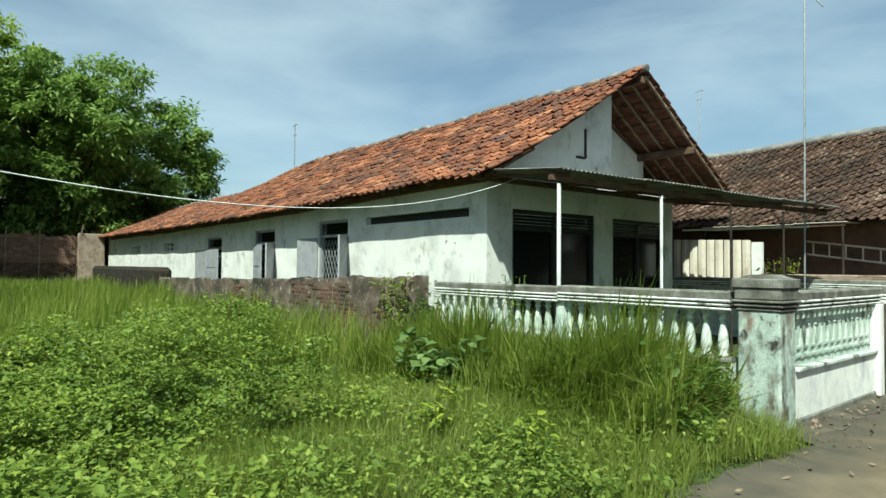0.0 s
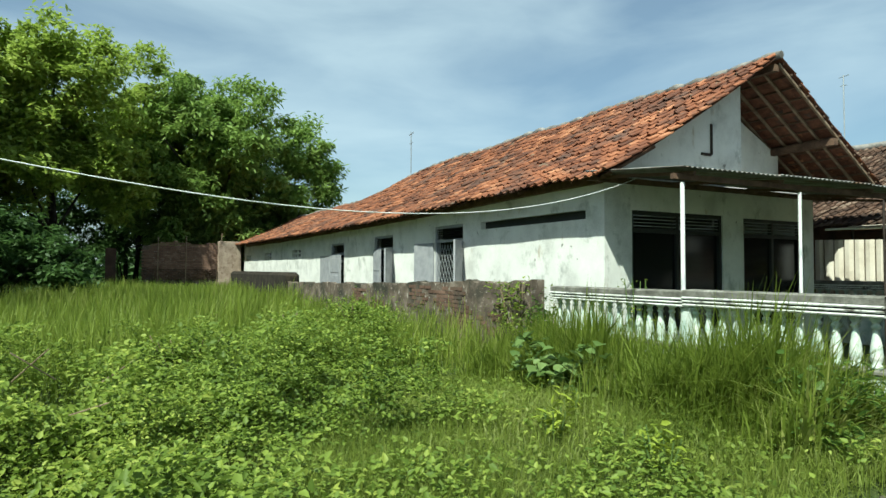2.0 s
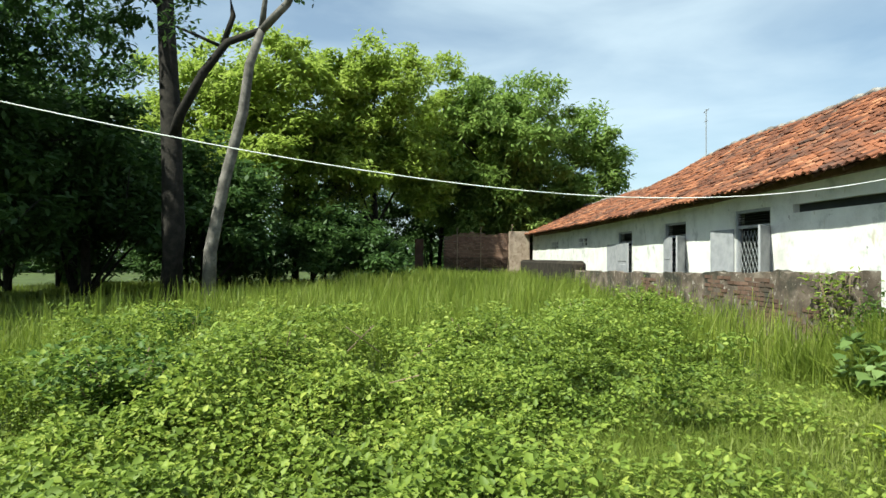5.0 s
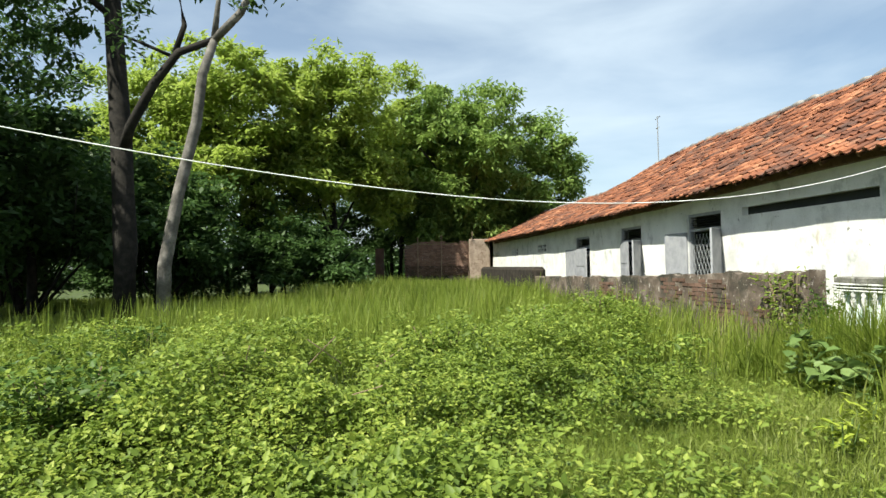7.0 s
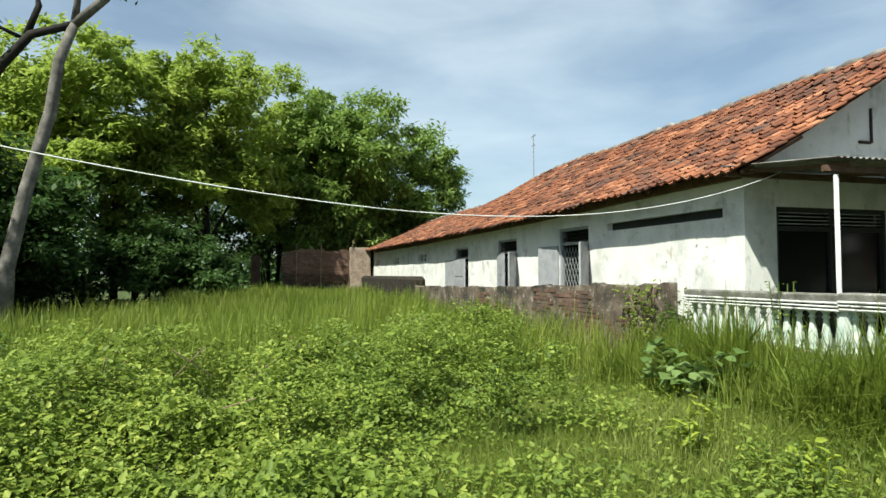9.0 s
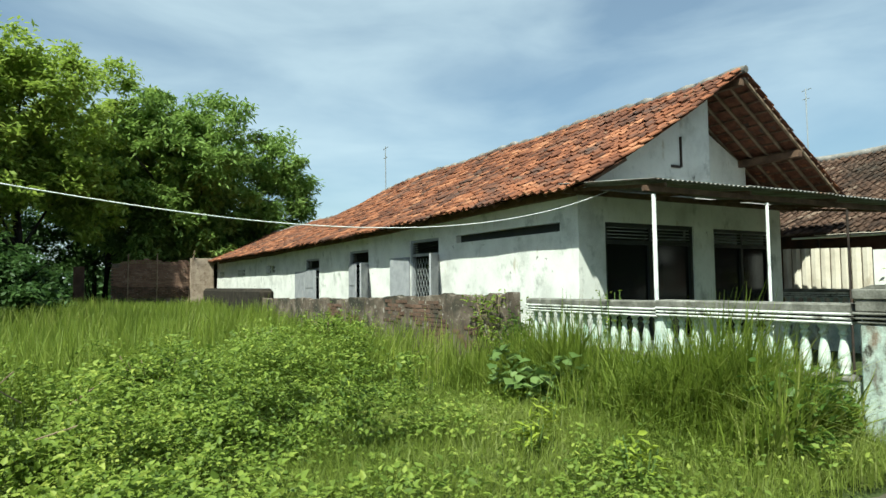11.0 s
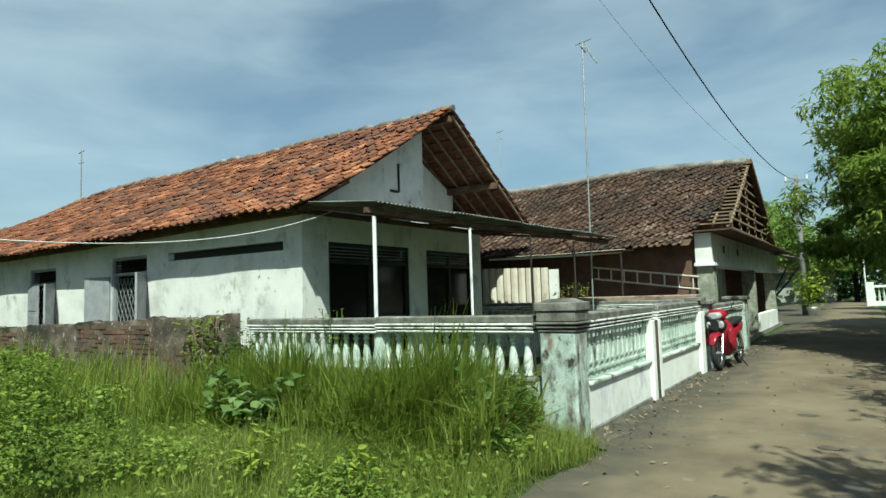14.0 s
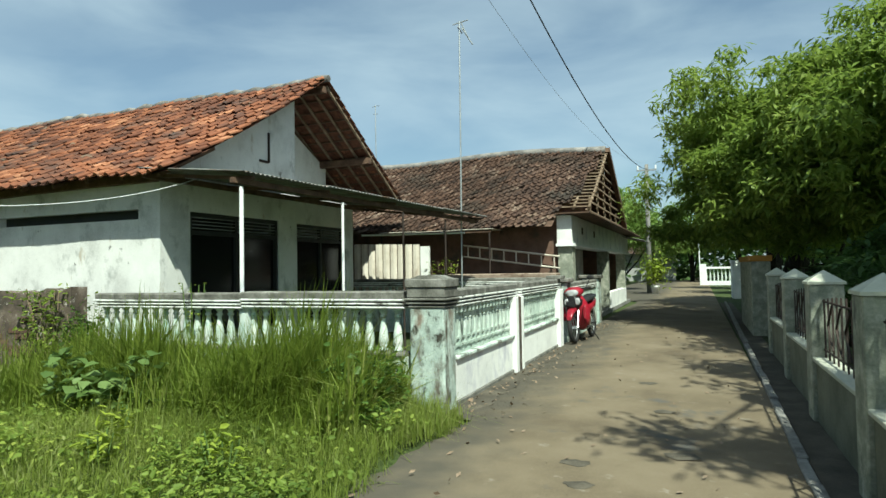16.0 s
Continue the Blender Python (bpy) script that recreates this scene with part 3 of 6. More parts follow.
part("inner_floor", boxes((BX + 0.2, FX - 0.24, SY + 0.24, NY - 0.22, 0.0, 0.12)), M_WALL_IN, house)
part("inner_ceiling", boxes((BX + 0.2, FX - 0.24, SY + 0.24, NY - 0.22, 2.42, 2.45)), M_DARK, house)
# bracket mark on the gable
part("gable_bracket", boxes((FX + 0.002, FX + 0.03, 9.24, 9.275, 3.44, 3.98), (FX + 0.002, FX + 0.03, 9.0, 9.235, 3.42, 3.46)), M_IRON, house, "dark iron hook on the gable")

# side windows with their shutters
def shutter_leaf(w, h):
    bm = boxes((0, w, -0.02, 0.02, 0, h), bevel=0.004)
    for z0, z1 in ((0.1 * h, 0.46 * h), (0.54 * h, 0.92 * h)):
        box(bm, 0.1 * w, 0.9 * w, -0.032, -0.021, z0, z1, bevel=0.008)
    return bm


def side_window(spec, leafs):
    x0, x1, z0, z1, zt = spec
    win = empty("window", "", "", at=(x0, SY, z0))
    win.parent = house
    W, H = x1 - x0, z1 - z0
    fr = boxes((0, 0.06, 0.03, 0.12, 0, H), (W - 0.06, W, 0.03, 0.12, 0, H), (0.06, W - 0.06, 0.03, 0.12, H - 0.06, H),
               (0.06, W - 0.06, 0.03, 0.12, 0, 0.06), (0.06, W - 0.06, 0.04, 0.11, zt - z0, zt - z0 + 0.06))
    part("window_frame", fr, M_SHUT, win, "grey painted wooden frame")
    sl = bmesh.new()
    for k in range(5):
        z = zt - z0 + 0.09 + k * (H - 0.06 - (zt - z0) - 0.06) / 5
        bar(sl, (0.06, 0.09, z), (W - 0.06, 0.09, z), 0.05, 0.012)
    part("transom_louver", sl, M_DARK, win, "dark louvred transom")
    part("pane", boxes((0.06, W - 0.06, 0.14, 0.15, 0.06, zt - z0)), M_GLASS, win)
    rows = []
    n = 9
    hh = zt - z0 - 0.06
    for k in range(-6, n):
        for sg in (1, -1):
            xa = 0.06 + k * (W - 0.12) / n * 1.0
            # clip diagonals to the opening
            slope = 2.0
            z_a, z_b = 0.06, hh
            x_b = xa + (z_b - z_a) / slope
            lo, hi = max(xa, 0.06), min(x_b, W - 0.06)
            if hi - lo < 0.03:
                continue
            za, zb = z_a + (lo - xa) * slope, z_a + (hi - xa) * slope
            if sg < 0:
                lo, hi = W - lo, W - hi
            rows.append(((lo, 0.06 + 0.012 * (sg > 0), za), (hi, 0.06 + 0.012 * (sg > 0), zb)))
    part("grille", bars(rows, 0.01), M_STEEL, win, "white diamond window grille")
    for hinge, ang, lw in leafs:
        lf = part("shutter", shutter_leaf(lw, zt - z0 - 0.02), M_SHUT, win, "grey panelled wooden shutter")
        lf.matrix_basis = pose(hinge * W, -0.02, 0.02, 0, 0, ang)
    part("window_sill", boxes((-0.08, W + 0.08, -0.06, 0.02, -0.06, -0.003), bevel=0.006), M_WALL, win)


side_window(SIDE_WIN[0], [(0.0, 184, 0.86), (1.0, -46, 0.62)])
side_window(SIDE_WIN[1], [(0.02, -8, 0.72), (1.0, -42, 0.62)])
side_window(SIDE_WIN[2], [(0.0, 178, 1.2), (0.02, -4, 1.24)])
for v in VENTS:
    w, h = v[1] - v[0], v[3] - v[2]
    rows = [(v[0], v[1], SY + 0.16, SY + 0.2, v[2], v[3])]
    # a dark sheet at the back stands for the shade in the vent
    part("vent_backing", boxes(*rows), M_DARK, house, "wall vent with its inner shade drawn as a dark sheet")
    cr = [(v[0] + w / 2 - 0.05, v[0] + w / 2 + 0.05, SY + 0.03, SY + 0.1, v[2], v[3])]
    cr.append((v[0], v[1], SY + 0.02, SY + 0.09, (v[2] + v[3]) / 2 - 0.02, (v[2] + v[3]) / 2 + 0.02))
    part("vent_block", boxes(*cr), M_WALL, house)
# the shade in the slot is a dark sheet as well
part("slot_backing", boxes((STRIP[0], STRIP[1], SY + 0.12, SY + 0.14, STRIP[2], STRIP[3])), M_DARK, house, "long ventilation slot with its inner shade drawn as a dark sheet")

# front windows: louvres above dark panes
for (y0, y1, z0, z1, zt) in FRONT_WIN:
    win = empty("window", "", "", at=(FX, y0, z0))
    win.parent = house
    W, H = y1 - y0, z1 - z0
    fr = [(-0.13, -0.03, 0, 0.06, 0, H), (-0.13, -0.03, W - 0.06, W, 0, H), (-0.13, -0.03, 0.06, W - 0.06, H - 0.06, H),
          (-0.13, -0.03, 0.06, W - 0.06, 0, 0.06), (-0.12, -0.04, 0.06, W - 0.06, zt - z0, zt - z0 + 0.07),
          (-0.12, -0.045, W / 2 - 0.03, W / 2 + 0.03, 0.06, H - 0.06)]
    part("window_frame", boxes(*fr), M_DARK, win, "dark wooden frame")
    for k in range(4):
        z = zt - z0 + 0.1 + k * 0.055
        lv = bmesh.new()
        box(lv, -0.11, -0.05, 0.06, W / 2 - 0.035, z, z + 0.014)
        box(lv, -0.11, -0.05, W / 2 + 0.035, W - 0.06, z, z + 0.014)
        ob = part("louver", lv, M_SHUT, win, "grey louvre slat")
    for a, b in ((0.06, W / 2 - 0.03), (W / 2 + 0.03, W - 0.06)):
        part("pane", boxes((-0.1, -0.09, a, b, 0.06, zt - z0)), M_GLASS, win, "dark glass pane")

# roof timbers, visible under the far slope and the eaves
tim = []
for k in range(22):
    x = VERGE_X - 0.05 - k * 0.33
    tim.append((roof_far(x, 0.02) + Vector((0, 0, -0.06)), roof_far(x, 0.98) + Vector((0, 0, -0.06))))
for a, b in tim:
    part("rafter", bars([(a, b)], 0.042), M_TIMBER_L if a.x > -8.4 else M_TIMBER, house)
for k in range(14):
    u = 0.04 + k * 0.07
    part("batten", bars([(roof_far(VERGE_X, u) + Vector((0, 0, -0.02)), roof_far(-12, u) + Vector((0, 0, -0.02)))], 0.035), M_TIMBER, house)
part("purlin", bars([(roof_far(VERGE_X - 0.02, 0.5) + Vector((0, 0, -0.2)), roof_far(-12, 0.5) + Vector((0, 0, -0.2)))], 0.13), M_TIMBER, house, "heavy timber purlin")
part("ridge_beam", bars([((VERGE_X - 0.03, RIDGE_Y, 4.98), (-12, RIDGE_Y, 4.98))], 0.12), M_TIMBER, house)
for k in range(40):
    x = VERGE_X - 0.2 - k * 0.7
    part("rafter", bars([(roof_near(x, 0.72) + Vector((0, 0, -0.07)), roof_near(x, 0.985) + Vector((0, 0, -0.05)))], 0.055), M_TIMBER, house)

# dark bar added along the wall head, standing for the shade under the tiles
for k in range(20):
    xs = (FX - 0.02 - k * 1.3, FX - 0.02 - (k + 1) * 1.3)
    ends = []
    for x in xs:
        u = min(np.linspace(0.6, 1, 81), key=lambda q: abs(roof_near(x, q).y - (SY - 0.03)))
        ends.append(roof_near(x, u) + Vector((0, 0, -0.17)))
    part("eave_shade_bar", bars([tuple(ends)], 0.16), M_TIMBER, house, "dark timber-coloured bar standing for the shade under the eave")


def deck(surface, x0, x1, nxs, name):
    """Boards that close the slope under its tiles."""
    vs, fs = [], []
    us = np.linspace(0, 1, 13)
    xs = np.linspace(x0, x1, nxs)
    for x in xs:
        for u in us:
            p = surface(x, u)
            vs.append((p.x, p.y, p.z + 0.006))
    n = len(us)
    for i in range(nxs - 1):
        for j in range(n - 1):
            fs.append((i * n + j, (i + 1) * n + j, (i + 1) * n + j + 1, i * n + j + 1))
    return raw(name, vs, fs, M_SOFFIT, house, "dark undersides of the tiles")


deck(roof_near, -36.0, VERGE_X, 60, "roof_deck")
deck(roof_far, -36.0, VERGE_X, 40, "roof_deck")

# ridge of lumpy mortar
g = np.random.default_rng(5)
for k in range(60):
    x0 = VERGE_X + 0.06 - k * 0.5
    z0, z1 = ridge_z(x0), ridge_z(x0 - 0.52)
    bm = tube([(x0, RIDGE_Y, z0 + 0.02), (x0 - 0.25, RIDGE_Y, (z0 + z1) / 2 + 0.045 + g.normal(0, 0.012)), (x0 - 0.52, RIDGE_Y, z1 + 0.02)], [0.068, 0.085, 0.07], 8)
    part("ridge_tile", bm, M_RIDGE, house)

# ---- awning on the front ----
awning = empty("awning", "rusty corrugated sheet awning on thin white posts along the house front", "awning")
AY0, AY1 = 6.37, 12.6


def awn(y):
    """The front edge of the awning, which swings out along the yard: x and z at y."""
    k = (y - AY0) / (AY1 - AY0)
    return -5.34 + 1.19 * k, 2.75 - 0.2 * k


def sheet(y0, y1, xa, za, edge, wave=0.076, amp=0.012):
    """Corrugated sheet from the wall line (xa, za) down to its front edge, waves along y."""
    n = int((y1 - y0) / wave * 6)
    vs, fs = [], []
    for k in range(n + 1):
        y = y0 + (y1 - y0) * k / n
        w = amp * math.sin(2 * math.pi * (y - y0) / wave)
        xb, zb = edge(y)
        for t in (0, -0.004):
            vs += [(xa, y, za + w + t), (xb, y, zb + w + t)]
    for k in range(n):
        i = 4 * k
        fs += [(i, i + 1, i + 5, i + 4), (i + 2, i + 6, i + 7, i + 3), (i + 1, i + 3, i + 7, i + 5)]
    return vs, fs


for k, (a, b) in enumerate(((AY0, 7.95), (7.9, 9.5), (9.45, 11.05), (11.0, AY1))):
    vs, fs = sheet(a, b, FX + 0.02, 2.93 + 0.005 * (k % 2), lambda y, k=k: (awn(y)[0] + 0.03 * (k % 2), awn(y)[1] + 0.006 * (k % 2)))
    raw("corrugated_sheet", vs, fs, M_SHEET, awning, smooth=True)
for y in (6.6, 8.0, 9.6, 11.1, 12.5):
    ex, ez = awn(y)
    part("rafter", bars([((FX + 0.03, y, 2.85), (ex - 0.06, y, ez - 0.06))], 0.045), M_TIMBER, awning)
e0, e1 = awn(AY0 + 0.02), awn(AY1 - 0.03)
part("front_beam", bars([((e0[0] - 0.2, AY0 + 0.02, e0[1] - 0.1), (e1[0] - 0.2, AY1 - 0.03, e1[1] - 0.1))], 0.07), M_TIMBER, awning, "weathered timber beam")
part("back_beam", bars([((FX + 0.08, AY0 + 0.02, 2.83), (FX + 0.08, AY1 - 0.03, 2.85))], 0.08), M_TIMBER, awning)
for x, y, white in ((-5.47, 6.5, 1), (-5.06, 8.32, 1), (-4.77, 9.85, 0), (-4.52, 11.2, 0)):
    part("post", bars([((x, y, 0.0), (x, y, awn(y)[1] - 0.18))], (0.056 if y < 7 else 0.044) if white else 0.034, 10), M_WHITE if white else M_IRON, awning,
         "white painted pipe post" if white else "rusty brown pipe post")
part("cross_pipe", bars([((-7.1, 12.5, 2.25), (-4.6, 12.5, 2.22))], 0.04, 8), M_WHITE, awning)
# pale flat sheets over the passage beyond the house corner
passage = empty("passage_roof", "pale flat sheet roof over the passage beside the house", "canopy")
for k in range(3):
    x0 = -7.3 + k * 0.98
    part("sheet", boxes((x0, x0 + 1.0, 13.68, 14.4, 2.36 - 0.012 * (k % 2), 2.372 - 0.012 * (k % 2))), M_ASBESTOS, passage)
for y in (13.74, 14.34):
    part("beam", bars([((-7.3, y, 2.317), (-4.4, y, 2.317))], 0.06), M_TIMBER, passage)
for x in (-7.25, -4.45):
    part("post", bars([((x, 13.74, 0), (x, 13.74, 2.284))], 0.045, 8), M_IRON, passage)

# ---- balustraded garden wall ----
WX = -2.36           # lane face of the wall
WY = 5.79            # plot face of the wall
fence = empty("garden_wall", "mossy mint and white balustraded garden wall with grey moulded coping", "garden wall")


def coping(axis, lo, hi, centre, z0, parent=None):
    """White stepped mouldings with grooves between them, under a grey slab."""
    parent = parent or fence
    for zz, hh, ww in ((0.0, 0.024, 0.108), (0.038, 0.024, 0.117), (0.076, 0.026, 0.127)):
        prof = [(-ww, zz), (ww, zz), (ww + 0.006, zz + hh / 2), (ww, zz + hh), (-ww, zz + hh), (-ww - 0.006, zz + hh / 2)]
        part("moulding", prism([(centre + u, z0 + v) for u, v in prof], axis, lo, hi), M_MOULD, parent, "white painted moulding strip")
    # near-black core puts the shade of the grooves into its colour
    core = [(-0.075, 0.002), (0.075, 0.002), (0.1, 0.102), (-0.1, 0.102)]
    part("coping_core", prism([(centre + u, z0 + v) for u, v in core], axis, lo + 0.003, hi - 0.003), M_MOSS_GROOVE, parent)
    slab = [(-0.112, 0.108), (0.112, 0.108), (0.116, 0.165), (0.1, 0.18), (-0.1, 0.18), (-0.116, 0.165)]
    return prism([(centre + u, z0 + v) for u, v in slab], axis, lo, hi)


BAL = [(0.05, 0), (0.05, 0.03), (0.036, 0.045), (0.05, 0.08), (0.054, 0.12), (0.047, 0.2), (0.033, 0.28), (0.026, 0.33), (0.026, 0.345), (0.04, 0.355), (0.042, 0.37), (0.028, 0.38),
       (0.03, 0.4), (0.044, 0.415), (0.05, 0.425), (0.05, 0.45)]
bal_mesh, bal_kinds = None, []


def baluster(x, y, z, turn=0.0, squash=1.0, mint=False):
    global bal_mesh
    if bal_mesh is None:
        bm = lathe(BAL, 8)
        bal_mesh = bpy.data.meshes.new("baluster")
        bm.to_mesh(bal_mesh)
        bm.free()
        bal_mesh.materials.append(M_BALUSTER)
        bal_mint = bal_mesh.copy()
        bal_mint.materials.clear()
        bal_mint.materials.append(M_MINT)
        bal_kinds.append(bal_mint)
    ob = new("baluster", bal_kinds[0] if mint else bal_mesh)
    ob.parent = fence
    ob.matrix_basis = pose(x, y, z, 0, 0, turn) @ Matrix.Diagonal((1, squash, 1, 1))
    return ob


# plot side: corner pier to the brick wall
part("plinth", boxes((-7.2, -2.8, WY, WY + 0.16, 0, 0.56), bevel=0.01), M_FENCE, fence)
part("bottom_rail", boxes((-7.2, -2.8, WY - 0.03, WY + 0.19, 0.562, 0.6), bevel=0.008), M_CAP, fence)
part("coping", coping("x", -4.86, -2.8, WY + 0.08, 1.05), M_CAP, fence, "grey weathered moulded coping")
part("coping", coping("x", -7.2, -4.865, WY + 0.08, 1.035), M_CAP, fence)
n = 26
for k in range(n):
    x = -2.92 - k * 0.168
    if abs(x + 4.86) > 0.05:
        baluster(x, WY + 0.08, 0.6 + 0.002 * math.sin(k * 2.1), k * 40)
part("mid_post", boxes((-4.92, -4.8, WY + 0.01, WY + 0.15, 0.603, 1.048)), M_FENCE, fence)
# corner pier
part("pier", boxes((-2.74, WX + 0.0, WY - 0.02, WY + 0.3, 0, 1.06), bevel=0.015), M_PIER, fence, "stained mint corner pier")
pc = bmesh.new()
for z0, z1, o in ((1.062, 1.085, 0.012), (1.098, 1.122, 0.026), (1.136, 1.16, 0.04), (1.164, 1.265, 0.02), (1.268, 1.355, 0.035)):
    box(pc, -2.74 - o, WX + o, WY - 0.02 - o, WY + 0.3 + o, z0, z1, bevel=0.008)
part("pier_cap", pc, M_CAP, fence, "grey stepped pier cap")
tp = prism([(-2.74, 1.357), (WX, 1.357), (-2.46, 1.39), (-2.64, 1.39)], "y", WY, WY + 0.28)
# the pier's grooves get their shade from a near-black core too
part("pier_groove", boxes((-2.72, WX - 0.02, WY, WY + 0.28, 1.06, 1.3)), M_MOSS_GROOVE, fence)
part("pier_top", tp, M_CAP, fence)

# lane side, with two panels
def lane_panel(y0, y1):
    part("footing", boxes((WX - 0.13, WX - 0.005, y0, y1, 0, 0.07), bevel=0.012), M_CAP, fence, "grey dirty footing")
    part("panel", boxes((WX - 0.13, WX - 0.02, y0, y1, 0.072, 0.5)), M_PANEL, fence, "white limewashed lower panel")
    part("panel_ledge", boxes((WX - 0.13, WX + 0.015, y0, y1, 0.502, 0.54), bevel=0.008), M_FENCE, fence)
    part("upper_panel", boxes((WX - 0.13, WX - 0.06, y0, y1, 0.542, 1.05)), M_MINT, fence, "mint green upper panel")
    part("coping", coping("y", y0 - 0.02, y1 + 0.2, WX - 0.105, 1.055), M_CAP, fence)
    m = int((y1 - y0) / 0.16)
    for k in range(m):
        relief = baluster(WX - 0.068, y0 + (k + 0.5) * (y1 - y0) / m, 0.6, 0, 1.0, True)
        relief.matrix_basis = relief.matrix_basis @ Matrix.Diagonal((0.5, 1.15, 0.86, 1))
    d = int((y1 - y0) / 0.125)
    for k in range(d):
        yc = y0 + (k + 0.5) * (y1 - y0) / d
        part("dentil", prism([(yc - 0.035, 1.052), (yc + 0.035, 1.052), (yc + 0.022, 0.985), (yc - 0.022, 0.985)], "x", WX - 0.062, WX - 0.012), M_MINT, fence)
    # low relief of bars across the foot of the upper panel
    for z in (0.62, 0.7):
        part("relief_bar", boxes((WX - 0.062, WX - 0.045, y0 + 0.03, y1 - 0.03, z, z + 0.025)), M_MINT, fence)


lane_panel(6.12, 8.3)
lane_panel(8.72, 11.2)
for y0, y1, m in ((8.3, 8.44, M_PANEL), (8.445, 8.58, M_RENDER), (8.585, 8.72, M_PANEL), (11.2, 11.5, M_PANEL)):
    part("pilaster", boxes((WX - 0.15, WX + 0.035, y0, y1, 0, 1.052), bevel=0.01), m, fence)
part("end_cap", boxes((WX - 0.2, WX + 0.07, 11.16, 11.56, 1.235, 1.3), bevel=0.01), M_CAP, fence)
# gate pier beyond the opening and the wall after it
for y0, y1 in ((11.9, 12.35), (16.0, 16.5)):
    part("gate_pier", boxes((WX - 0.42, WX + 0.02, y0, y1, 0, 1.15), bevel=0.012), M_PIER, fence, "white and grey gate pier")
    part("gate_pier_cap", boxes((WX - 0.47, WX + 0.07, y0 - 0.05, y1 + 0.05, 1.152, 1.24), bevel=0.02), M_CAP, fence)
part("low_wall", boxes((WX - 0.2, WX - 0.04, 12.355, 15.995, 0, 0.95)), M_MINT, fence, "mint stained wall")
part("coping", coping("y", 12.4, 15.95, WX - 0.12, 0.952), M_CAP, fence)

# inner wall across the far side of the yard
yard = empty("yard_wall", "low white balustrade across the far side of the yard", "garden wall")
part("plinth", boxes((-9.5, -2.8, 13.15, 13.3, 0, 0.8)), M_FENCE, yard)
part("coping", coping("x", -9.5, -2.8, 13.23, 1.06, yard), M_CAP, yard)
for k in range(38):
    ob = new("baluster", bal_mesh)
    ob.parent = yard
    ob.matrix_basis = pose(-9.4 + k * 0.175, 13.23, 0.8, 0, 0, k * 31) @ Matrix.Diagonal((1, 1, 0.58, 1))

# ---- old brick boundary wall of the plot ----
bwall = empty("boundary_wall", "old crumbling boundary wall with patchy stained render and moss", "wall")


def wall_top(x):
    return float(np.interp(x, [-22, -14, -10, -7.3], [0.98, 1.1, 1.22, 1.28])) + 0.02 * math.sin(x * 3.1) + 0.012 * math.sin(x * 9)


bm = bmesh.new()
xs = np.linspace(-21.6, -7.68, 120)
rows = [[bm.verts.new((x, WY + dy, z)) for x in xs] for dy, z in ((0, 0), (0.24, 0))]
tops = [[bm.verts.new((x, WY + dy + 0.01 * math.sin(x * 5), wall_top(x) + 0.02 * math.sin(x * 13 + dy * 9))) for x in xs] for dy in (0, 0.24)]
for k in range(len(xs) - 1):
    bm.faces.new((rows[0][k], rows[0][k + 1], tops[0][k + 1], tops[0][k]))
    bm.faces.new((tops[0][k], tops[0][k + 1], tops[1][k + 1], tops[1][k]))
    bm.faces.new((rows[1][k + 1], rows[1][k], tops[1][k], tops[1][k + 1]))
bm.faces.new((rows[0][-1], rows[1][-1], tops[1][-1], tops[0][-1]))
bm.faces.new((rows[0][0], tops[0][0], tops[1][0], rows[1][0]))
part("rendered_core", bm, M_RENDER, bwall)
blk = boxes((-32.5, -21.9, WY + 0.0, WY + 0.5, 0, 1.34), bevel=0.12)
tagged(part("wall_block", blk, M_MOSS_GROOVE), "black mossy stub of an old wall", "wall")

# ---- brick wall at the back of the plot ----
back = empty("back_brick_wall", "rough tan brick wall with broken top at the end of the plot", "wall")
part("core", boxes((-34.5, -34.36, 1.9, 6.5, 0, 2.6)), M_RENDER, back)


